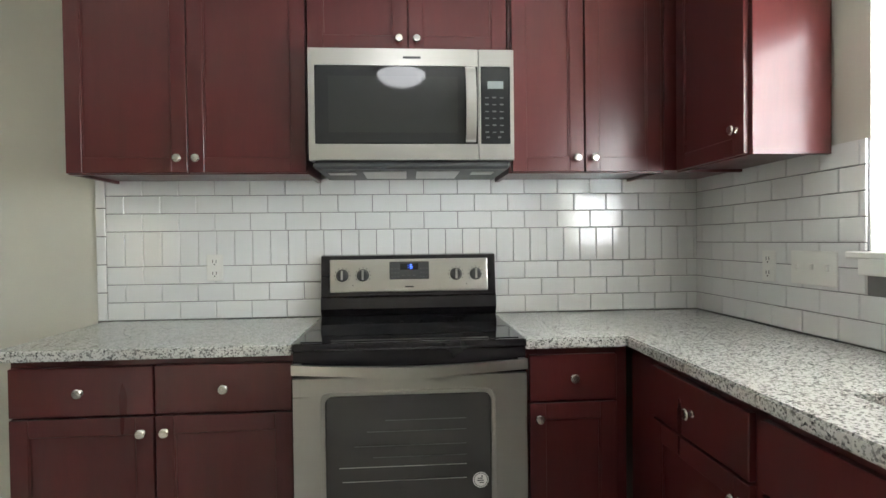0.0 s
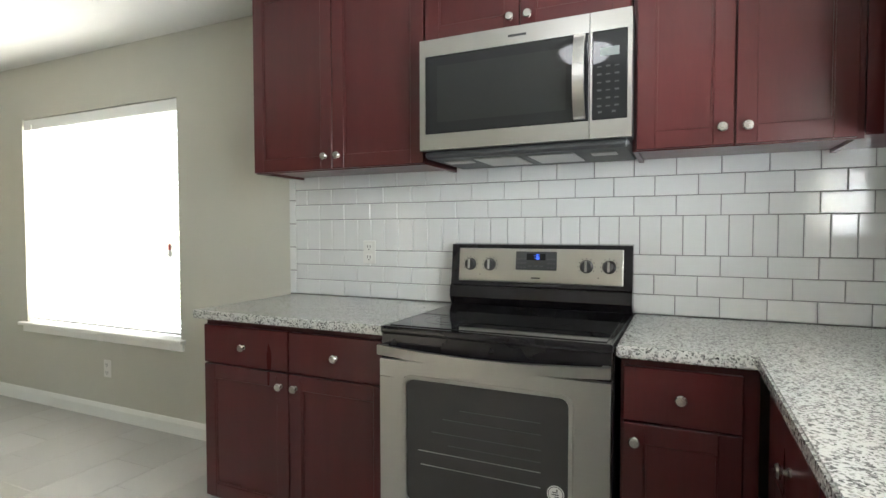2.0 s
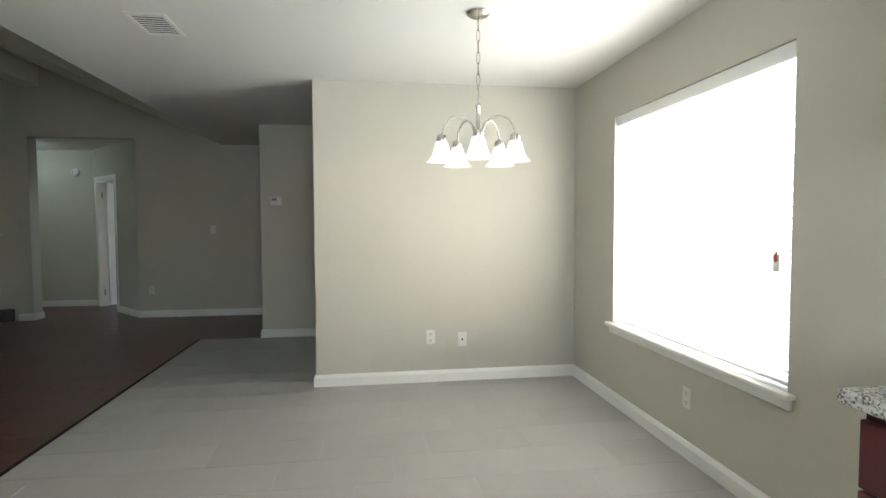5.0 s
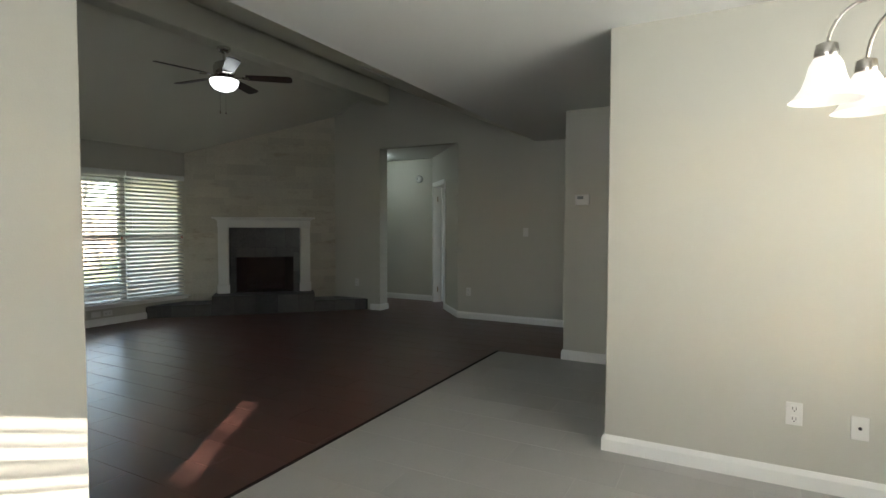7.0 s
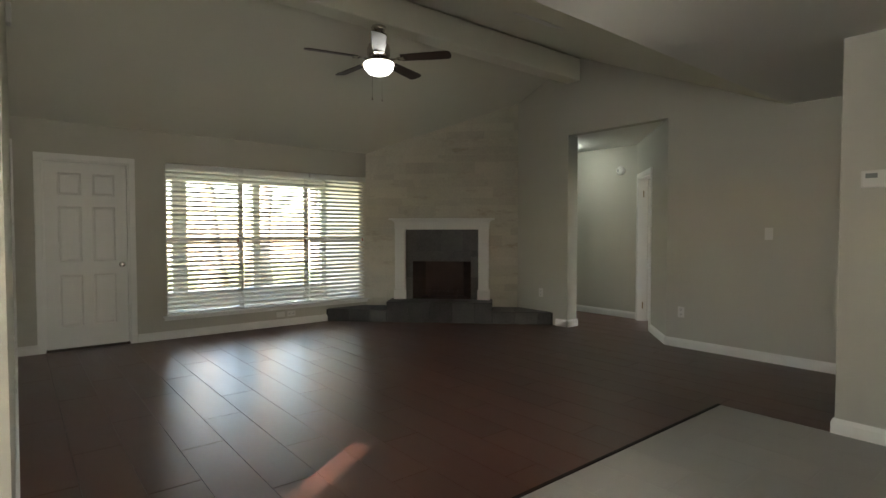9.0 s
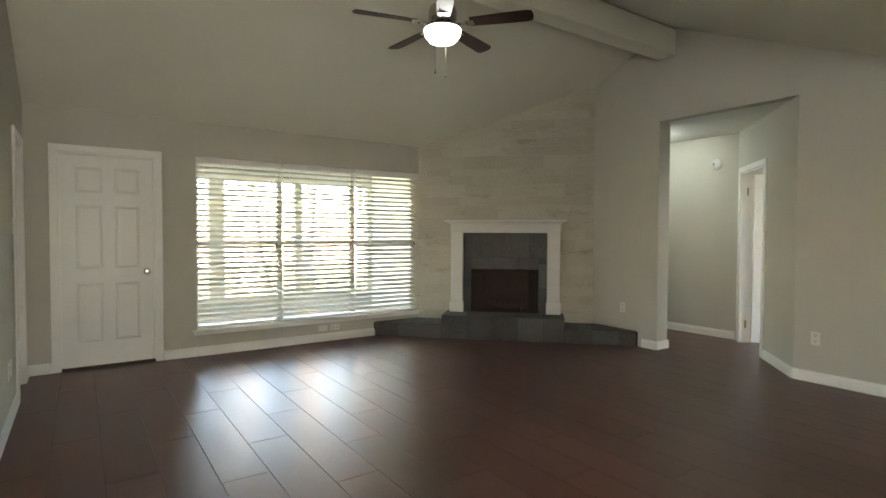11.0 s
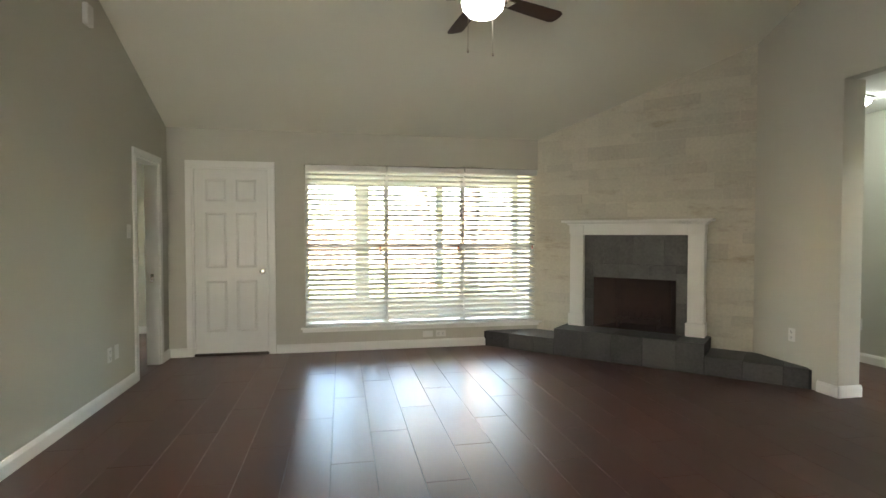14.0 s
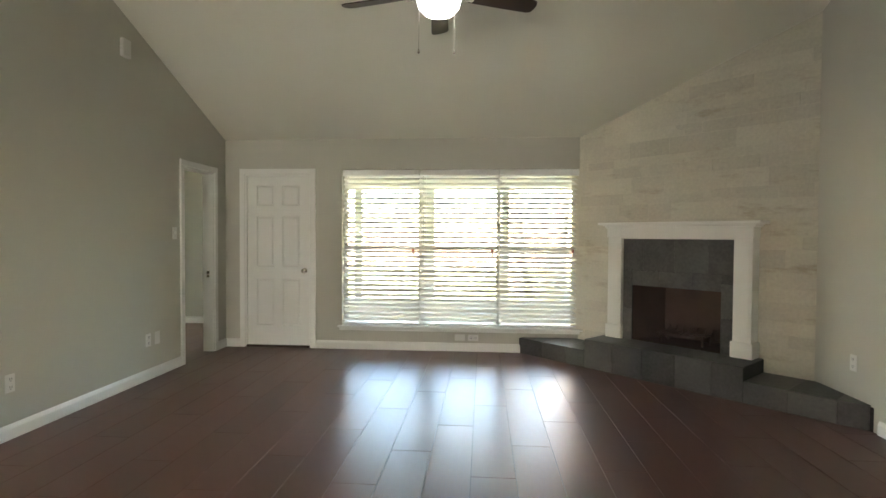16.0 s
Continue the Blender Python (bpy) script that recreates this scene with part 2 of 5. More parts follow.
def tube(bm, pts, r, n=8):
    pts = [Vector(p) for p in pts]
    rings = []
    up = Vector((0, 0, 1))
    for i, p in enumerate(pts):
        d = (pts[min(i + 1, len(pts) - 1)] - pts[max(i - 1, 0)]).normalized()
        a = d.cross(up)
        if a.length < 0.05:
            a = d.cross(Vector((1, 0, 0)))
        a.normalize()
        c = d.cross(a).normalized()
        rr = r[i] if isinstance(r, (list, tuple)) else r
        rings.append([bm.verts.new(p + a * rr * math.cos(2 * math.pi * k / n) + c * rr * math.sin(2 * math.pi * k / n)) for k in range(n)])
    for a, b in zip(rings, rings[1:]):
        for k in range(n):
            bm.faces.new((a[k], a[(k + 1) % n], b[(k + 1) % n], b[k]))
    bm.faces.new(list(reversed(rings[0])))
    bm.faces.new(rings[-1])
    bmesh.ops.recalc_face_normals(bm, faces=bm.faces)
    return bm


def prism(bm, poly, z0, z1):
    """An upright prism over a polygon of (x, y); z1 may be a function of x, y."""
    f = z1 if callable(z1) else (lambda x, y: z1)
    lo = [bm.verts.new((x, y, z0)) for x, y in poly]
    hi = [bm.verts.new((x, y, f(x, y))) for x, y in poly]
    n = len(poly)
    bm.faces.new(list(reversed(lo)))
    bm.faces.new(hi)
    for i in range(n):
        bm.faces.new((lo[i], lo[(i + 1) % n], hi[(i + 1) % n], hi[i]))
    bmesh.ops.recalc_face_normals(bm, faces=bm.faces)
    return bm


def structure(ob, label, category):
    return tagged(ob, label, category, kind="structure")


# ---- plan ----
YB, XR, XW = 2.368, 1.768, -4.14          # stove and window wall, sink wall, dining end wall
YF, XL, XE = -6.372, -2.152, -7.775       # far wall, living room's door wall, wall beside the hall
FLAT, YFLAT = 2.435, -1.42                # flat ceiling and its edge
YT = -1.28                                # edge of the tiled floor
YS = -1.325                               # kitchen face of the partition
XT = -6.13                                # wall with the thermostat
RIDGE = (-3.83, 3.49)


def vault(y):
    return 2.435 + (RIDGE[1] - 2.435) * (YFLAT - y) / (YFLAT - RIDGE[0]) if y > RIDGE[0] else 2.40 + (RIDGE[1] - 2.40) * (y - YF) / (RIDGE[0] - YF)


def wall_with_hole(axis, a0, a1, c0, c1, z0, z1, holes):
    """A wall along x (axis 0) or y (axis 1) from a0 to a1, between c0 and c1 across, cut by holes (u0, u1, w0, w1)."""
    bm = bmesh.new()
    us = sorted({a0, a1, *[h[0] for h in holes], *[h[1] for h in holes]})

    def add(u0, u1, w0, w1):
        if w1 - w0 < 1e-4:
            return
        if axis == 0:
            box(bm, u0, u1, c0, c1, w0, w1)
        else:
            box(bm, c0, c1, u0, u1, w0, w1)
    for u0, u1 in zip(us, us[1:]):
        mid = (u0 + u1) / 2
        cuts = sorted([(h[2], h[3]) for h in holes if h[0] < mid < h[1]])
        z = z0
        for w0, w1 in cuts:
            add(u0, u1, z, w0)
            z = w1
        add(u0, u1, z, z1)
    bmesh.ops.remove_doubles(bm, verts=bm.verts, dist=1e-5)
    return bm


# kitchen and dining walls
DW = (-3.42, -1.82, 0.585, 2.055)     # dining window opening x0 x1 z0 z1
SW = (0.15, 1.43, 1.20, 2.02)         # sink window opening y0 y1 z0 z1
LW = (-6.215, -3.535, 0.27, 2.055)    # living room window opening x0 x1 z0 z1
structure(part("wall_north", wall_with_hole(0, -9.6, XR + 0.16, YB, YB + 0.16, 0, 2.6, [DW]), "wall"), "greige painted wall behind the stove and dining window", "wall")
structure(part("wall_east", wall_with_hole(1, -1.70, YB, XR, XR + 0.16, 0, 2.6, [SW]), "wall"), "greige painted wall behind the sink counter", "wall")
structure(part("wall_south", B(-2.115, XR, -1.46, YS, 0, 2.436, bevel=0.006), "wall"), "greige painted partition between kitchen and living room", "wall")
structure(part("wall_dining", B(XW - 0.12, XW, 0.205, YB, 0, 2.5, bevel=0.006), "wall"), "greige painted end wall of the dining area", "wall")
structure(part("wall_thermostat", B(XT - 0.12, XT, -0.585, YB, 0, 2.5, bevel=0.006), "wall"), "greige painted wall with the thermostat", "wall")
# living room
structure(part("wall_far", wall_with_hole(0, -9.4, XL + 0.12, YF - 0.16, YF, 0, 2.62, [LW, (-3.165, -2.39, 0, 2.005)]), "wall"), "greige painted wall with a back door and a triple window", "wall")
LD = (-6.10, -5.50, 0, 1.99)          # doorway in the living room's side wall


def gable(bm, x0, x1, y0, y1, z0):
    ys = sorted({y0, y1, RIDGE[0], YFLAT} & {y for y in (y0, y1, RIDGE[0], YFLAT) if y0 <= y <= y1})
    for a, b in zip(ys, ys[1:]):
        prism(bm, [(x0, a), (x1, a), (x1, b), (x0, b)], z0, lambda x, y: vault(y) + 0.08)
    return bm


bm = wall_with_hole(1, YF, -1.46, XL, XL + 0.12, 0, 2.30, [LD])
gable(bm, XL, XL + 0.12, YF, -1.46, 2.30)
structure(part("wall_side", bm, "wall"), "greige painted side wall with a doorway, under the vault", "wall")
box(bm := bmesh.new(), XE - 0.12, XE, -2.56, YB, 0, 2.0)
gable(bm, XE - 0.12, XE, -3.92, YFLAT, 2.505)
box(bm, XE - 0.12, XE, -2.56, YFLAT, 2.0, 2.505)
box(bm, XE - 0.12, XE, YFLAT, YB, 2.0, 2.5)
structure(part("wall_west", bm, "wall"), "greige painted wall beside the hall opening", "wall")
box(bm := bmesh.new(), XE - 0.2, XE, YF, -3.92, 0, 2.2, bevel=0.0)
gable(bm, XE - 0.2, XE, YF, -3.92, 2.2)
structure(part("wall_hall_end", bm, "wall"), "greige painted wall between fireplace and hall", "wall")


def angled(p, q, thick, z0, z1, name, material, label, category="wall", holes=()):
    """A wall from p to q with its body to the right hand of that direction; holes (s0, s1, z0, z1) along it."""
    p, q = Vector((*p, 0)), Vector((*q, 0))
    d = (q - p).normalized()
    n = math.degrees(math.atan2(d.y, d.x))
    bm = wall_with_hole(0, 0, (q - p).length, -thick, 0, z0, z1, list(holes))
    ob = part(name, bm, material)
    ob.matrix_world = pose(p.x, p.y, 0, 0, 0, n)
    return structure(ob, label, category)


HA, HB = Vector((XE, -2.565)), Vector((-9.10, -3.73))
HLEN = (HB - HA).length
angled(HA, HB, 0.12, 0, 2.51, "wall_hall_door", "wall", "greige painted angled wall with the hall door", holes=[(0.83, 1.62, 0, 2.0)])
structure(part("wall_hall", B(-9.22, -9.10, -6.4, -3.73, 0, 2.5), "wall"), "pale hall wall with a smoke detector", "wall")
structure(part("wall_room_behind", B(-9.6, -7.95, -0.4, -0.3, 0, 2.5), "wall"), "plain wall of the room behind the hall door", "wall")
structure(part("wall_room_end", B(-10.9, -10.8, -6.4, 0, 0, 2.5), "wall"), "plain wall of the room behind the hall door", "wall")
structure(part("wall_bedroom", B(0.35, 0.45, -8.0, -3.8, 0, 2.5), "wall"), "greige wall of the side room", "wall")
# hole for the added window that brightens this room
structure(part("wall_bedroom_end", wall_with_hole(0, XL + 0.12, 0.35, -8.0, -7.9, 0, 2.5, [(-0.10, 0.25, 0.6, 2.05)]), "wall"), "greige wall of the side room", "wall")
structure(part("wall_bedroom_near", B(XL + 0.12, 0.45, -3.8, -3.7, 0, 2.5), "wall"), "greige wall of the side room", "wall")

# ceilings
structure(part("ceiling", B(-9.7, XR + 0.2, YFLAT, YB + 0.2, FLAT, FLAT + 0.15), "ceil"), "flat white textured ceiling over kitchen and dining", "ceiling")
bm = bmesh.new()
for ya, yb in ((YFLAT, RIDGE[0]), (RIDGE[0], YF - 0.3)):
    za, zb = vault(ya), vault(yb) if yb != YF - 0.3 else 2.40 - 0.3 * (RIDGE[1] - 2.40) / (RIDGE[0] - YF)
    if ya == YFLAT:
        za = 2.439
    v = [bm.verts.new(c) for c in ((XE - 0.3, ya, za), (XL + 0.3, ya, za), (XL + 0.3, yb, zb), (XE - 0.3, yb, zb), (XE - 0.3, ya, za + 0.14), (XL + 0.3, ya, za + 0.14), (XL + 0.3, yb, zb + 0.14), (XE - 0.3, yb, zb + 0.14))]
    for q in ((0, 1, 2, 3), (7, 6, 5, 4), (0, 4, 5, 1), (1, 5, 6, 2), (2, 6, 7, 3), (3, 7, 4, 0)):
        bm.faces.new([v[i] for i in q])
bmesh.ops.recalc_face_normals(bm, faces=bm.faces)
structure(part("ceiling_vault", bm, "ceil_vault"), "vaulted pale greige ceiling over the living room", "ceiling")
structure(part("ceiling_kitchen_strip", B(XL + 0.125, XR + 0.2, -1.70, YFLAT, FLAT + 0.002, FLAT + 0.15), "ceil"), "flat white textured ceiling over the kitchen", "ceiling")
structure(part("ridge_beam", B(XE, XL, -3.95, -3.74, 3.165, 3.44, bevel=0.01), "ceil_vault"), "boxed pale greige ridge beam under the vault", "beam")
structure(part("ceiling_hall", B(-10.9, XE - 0.12, -6.5, YFLAT, 2.505, 2.62), "ceil"), "flat white hall ceiling", "ceiling")
structure(part("ceiling_bedroom", B(XL + 0.12, 0.5, -8.0, -3.7, 2.44, 2.56), "ceil"), "flat white side room ceiling", "ceiling")

# floors: slabs under the pieces
structure(part("floor_base", B(-11, XR + 0.16, -8.05, YB + 0.16, -0.16, -0.012), "floor_grout"), "concrete slab under the flooring", "floor")


def baseboard(p, q, h=0.095, t=0.016):
    """A baseboard along the wall from p to q; the room lies to the left of that direction."""
    p, q = Vector((*p, 0)), Vector((*q, 0))
    d = q - p
    bm = bmesh.new()
    prof = [(0, 0), (t, 0), (t, h * 0.72), (t * 0.62, h * 0.90), (t * 0.35, h), (0, h)]
    a = [bm.verts.new((0, y, z)) for y, z in prof]
    b = [bm.verts.new((d.length, y, z)) for y, z in prof]
    n = len(prof)
    for i in range(n):
        bm.faces.new((a[i], a[(i + 1) % n], b[(i + 1) % n], b[i]))
    bm.faces.new(a)
    bm.faces.new(list(reversed(b)))
    bmesh.ops.recalc_face_normals(bm, faces=bm.faces)
    ob = part("baseboard", bm, "trim")
    ob.matrix_world = pose(p.x, p.y, 0, 0, 0, math.degrees(math.atan2(d.y, d.x)))
    return structure(ob, "white painted baseboard along the wall", "baseboard")


for p, q in (
    ((-0.95, YB), (XW, YB)), ((XW, YB), (XW, 0.20)), ((XW + 0.016, 0.205), (XW - 0.136, 0.205)),
    ((XT, YB), (XT, -0.585)), ((XT + 0.016, -0.585), (XT - 0.136, -0.585)), ((XW - 0.12, 0.205), (XW - 0.12, YB)),
    ((XE, YB), (XE, -2.56)),
    ((XL, YF), (XL, -6.16)), ((XL, -5.44), (XL, -1.46)), ((-5.66, YF), (-3.232, YF)), ((-2.328, YF), (XL, YF)),
    ((-2.131, YS), (1.0, YS)), ((-2.115, -1.46), (-2.115, YS + 0.016)),
    ((-9.10, -3.73), (-9.10, -6.3)), ((XE, -3.904), (XE, -4.10)), ((XE - 0.216, -3.92), (XE + 0.016, -3.92)), ((XE - 0.2, -6.3), (XE - 0.2, -3.92)),
    ((0.35, -7.9), (0.35, -3.8)), ((XL + 0.12, -7.9), (0.35, -7.9)), (tuple(HA), tuple(HA + (HB - HA).normalized() * 0.76)),
):
    baseboard(p, q)


# ---- trim, doors and windows ----
def casing(name, w, h, m, width=0.062, depth=0.018, label="white painted door casing"):
    """Three flat boards round an opening w wide and h high; local x along the wall, -y out of it, opening from 0 to w."""
    bm = bmesh.new()
    box(bm, -width, 0, -depth, 0, 0, h, bevel=0.004)
    box(bm, w, w + width, -depth, 0, 0, h, bevel=0.004)
    box(bm, -width, w + width, -depth, 0, h, h + width, bevel=0.004)
    ob = part(name, bm, "trim")
    ob.matrix_world = m
    return structure(ob, label, "door casing")


def jamb(w, h, depth, m, stop=0.0):
    bm = bmesh.new()
    box(bm, 0, 0.016, -0.003, depth, 0, h)
    box(bm, w - 0.016, w, -0.003, depth, 0, h)
    box(bm, 0.016, w - 0.016, -0.003, depth, h - 0.016, h)
    if stop:
        box(bm, 0.016, 0.036, stop, depth - 0.002, 0.021, h - 0.016)
        box(bm, w - 0.036, w - 0.016, stop, depth - 0.002, 0.021, h - 0.016)
        box(bm, 0.036, w - 0.036, stop, depth - 0.002, h - 0.040, h - 0.016)
    ob = part("door_jamb", bm, "trim")
    ob.matrix_world = m
    return structure(ob, "white painted door jamb", "door jamb")


def knob_mesh(r=0.016, length=0.028):
    bm = bmesh.new()
    lathe(bm, [(r * 0.62, 0), (r * 0.62, 0.003), (r * 0.36, 0.006), (r * 0.34, length * 0.5), (r * 0.9, length * 0.66), (r, length * 0.82), (r * 0.8, length * 0.97), (r * 0.3, length)], 16)
    return bm


def six_panel_door(name, w, h, m, knob_x, label, number_kind="structure", knob=True):
    """A moulded six-panel door; local x across, z up, front towards -y, thickness 35 mm."""
    door = empty(name, m)
    tagged(door, label, "door", kind=number_kind)
    bm = bmesh.new()
    st, mid = 0.115 * w / 0.77, 0.10 * w / 0.77
    pw = (w - 2 * st - mid) / 2
    rows = [(h * 0.115, h * 0.395), (h * 0.465, h * 0.765), (h * 0.825, h * 0.945)]
    hx = [(st, st + pw), (st + pw + mid, w - st)]
    holes = [(a, b, c, d) for a, b in hx for c, d in rows]
    # stiles and rails as one leaf with recessed fields
    xs = sorted({0, w, *[v for a in hx for v in a]})
    zs = sorted({0, h, *[v for r in rows for v in r]})
    for x0, x1 in zip(xs, xs[1:]):
        for z0, z1 in zip(zs, zs[1:]):
            if not any(a <= (x0 + x1) / 2 <= b and c <= (z0 + z1) / 2 <= d for a, b, c, d in holes):
                box(bm, x0, x1, 0, 0.035, z0, z1)
    bmesh.ops.remove_doubles(bm, verts=bm.verts, dist=1e-5)
    leaf = part("leaf", bm, "door", door)
    for a, b, c, d in holes:
        bm = bmesh.new()
        s = 0.028
        o = [(a, c), (b, c), (b, d), (a, d)]
        levels = [(0, 0.001), (0.010, 0.010), (0.016, 0.011), (s, 0.003)]
        rings = []
        for inset, y in levels:
            rings.append([bm.verts.new((x + (inset if x == a else -inset), y, z + (inset if z == c else -inset))) for x, z in o])
        for r0, r1 in zip(rings, rings[1:]):
            for i in range(4):
                bm.faces.new((r0[i], r0[(i + 1) % 4], r1[(i + 1) % 4], r1[i]))
        bm.faces.new(rings[-1])
        back = [bm.verts.new((x, 0.034, z)) for x, z in o]
        for i in range(4):
            bm.faces.new((rings[0][(i + 1) % 4], rings[0][i], back[i], back[(i + 1) % 4]))
        bm.faces.new(list(reversed(back)))
        bmesh.ops.recalc_face_normals(bm, faces=bm.faces)
        part("door_panel", bm, "door", door)
    if knob:
        bm = bmesh.new()
        lathe(bm, [(0.030, 0), (0.030, 0.006), (0.014, 0.012), (0.012, 0.030), (0.024, 0.042), (0.027, 0.054), (0.020, 0.064), (0.006, 0.066)], 20)
        k = smooth_by_angle(part("door_knob", bm, "nickel", door, "satin nickel door knob"))
        k.matrix_local = pose(knob_x, 0, 0.868, 90, 0, 0)
    return door


# back door in the far wall (front towards +y)
DX0, DX1, DH = -3.165, -2.39, 2.005
mdoor = pose(DX1, YF, 0, 0, 0, 180)
casing("door_casing", DX1 - DX0, DH, mdoor)
jamb(DX1 - DX0, DH, 0.16, mdoor, stop=0.060)
six_panel_door("door_1", DX1 - DX0 - 0.044, DH - 0.049, pose(DX1 - 0.022, YF - 0.012, 0.026, 0, 0, 180), DX1 - DX0 - 0.095, "closed white six-panel back door with a nickel knob")
structure(part("door_threshold", B(DX0 + 0.01, DX1 - 0.01, YF - 0.16, YF + 0.012, 0.0, 0.0255, bevel=0.004), "bronze"), "dark bronze threshold under the back door", "threshold")
# doorway in the side wall (room towards -x)
mld = pose(XL, LD[1], 0, 0, 0, -90)
casing("door_casing", LD[1] - LD[0], LD[3], mld)
jamb(LD[1] - LD[0], LD[3], 0.12, mld)
bm = B(XL + 0.045, XL + 0.075, LD[0] + 0.0165, LD[0] + 0.0185, 0.83, 0.90)
structure(part("strike_plate", bm, "nickel"), "small nickel strike plate on the jamb", "strike plate")
# hall door on the angled wall
hd = (HB - HA).normalized()
hang = math.degrees(math.atan2(hd.y, hd.x))
mh = Matrix.Translation((HA.x, HA.y, 0)) @ pose(0, 0, 0, 0, 0, hang)
# the room lies towards +y of that local frame, so the casing is turned round
mh_c = mh @ pose(1.62, 0, 0, 0, 0, 180)
casing("door_casing", 0.79, 2.0, mh_c)
jamb(0.79, 2.0, 0.12, mh_c)
six_panel_door("door_3", 0.745, 1.965, mh @ pose(1.570, -0.125, 0.012, 0, 0, -88), 0.68, "white hall door standing open into the room behind", knob=True)
for hz in (0.22, 1.78):
    structure(part("door_hinge", B(-0.012, 0.012, -0.006, 0.006, -0.045, 0.045, bevel=0.002), "brass"), "aged door hinge", "hinge").matrix_world = mh @ pose(1.596, -0.06, hz)
# a further hall door
six_panel_door("door_4", 0.74, 1.98, pose(-8.94, -5.95, 0.012, 0, 0, 78), 0.68, "white door standing open at the end of the hall")
casing("door_casing", 0.76, 2.0, pose(-9.10, -6.28, 0, 0, 0, 90))


def sash_window(name, w, h, depth, bays, m, label, rail=True):
    """Frame and panes of a window; local x across, z up, room towards -y, outer glass at +y depth."""
    win = empty(name, m)
    tagged(win, label, "window", kind="structure")
    y0, y1 = depth - 0.05, depth
    bm = bmesh.new()
    f = 0.035
    box(bm, 0, f, y0, y1, 0, h)
    box(bm, w - f, w, y0, y1, 0, h)
    box(bm, f, w - f, y0, y1, 0, f)
    box(bm, f, w - f, y0, y1, h - f, h)
    part("window_frame", bm, "alu", win)
    bw = w / bays
    for i in range(1, bays):
        part("mullion", B(i * bw - 0.028, i * bw + 0.028, y0 - 0.004, y1 + 0.004, f, h - f, bevel=0.003), "alu", win)
    for i in range(bays):
        a, b = i * bw + (f if i == 0 else 0.028), (i + 1) * bw - (f if i == bays - 1 else 0.028)
        if rail:
            part("meeting_rail", B(a, b, y0 - 0.006, y1 - 0.006, h * 0.485, h * 0.485 + 0.042, bevel=0.003), "alu", win)
        spans = ((f, h * 0.485), (h * 0.485 + 0.042, h - f)) if rail else ((f, h - f),)
        for z0, z1 in spans:
            p = part("pane", B(a, b, y0 + 0.022, y0 + 0.026, z0, z1), "glass", win)
            p.visible_shadow = False
    return win


def sill(name, w, m, depth=0.14, out=0.045, apron=0.05):
    bm = bmesh.new()
    box(bm, -0.045, w + 0.045, -out, 0.001, -0.022, 0.0, bevel=0.004)
    box(bm, 0.002, w - 0.002, 0.001, depth, -0.022, 0.0)
    box(bm, -0.03, w + 0.03, -0.016, 0, -0.022 - apron, -0.022, bevel=0.003)
    ob = part(name, bm, "trim")
    ob.matrix_world = pose(0, 0, 0.004) @ m
    return structure(ob, "white painted window sill and apron", "window sill")


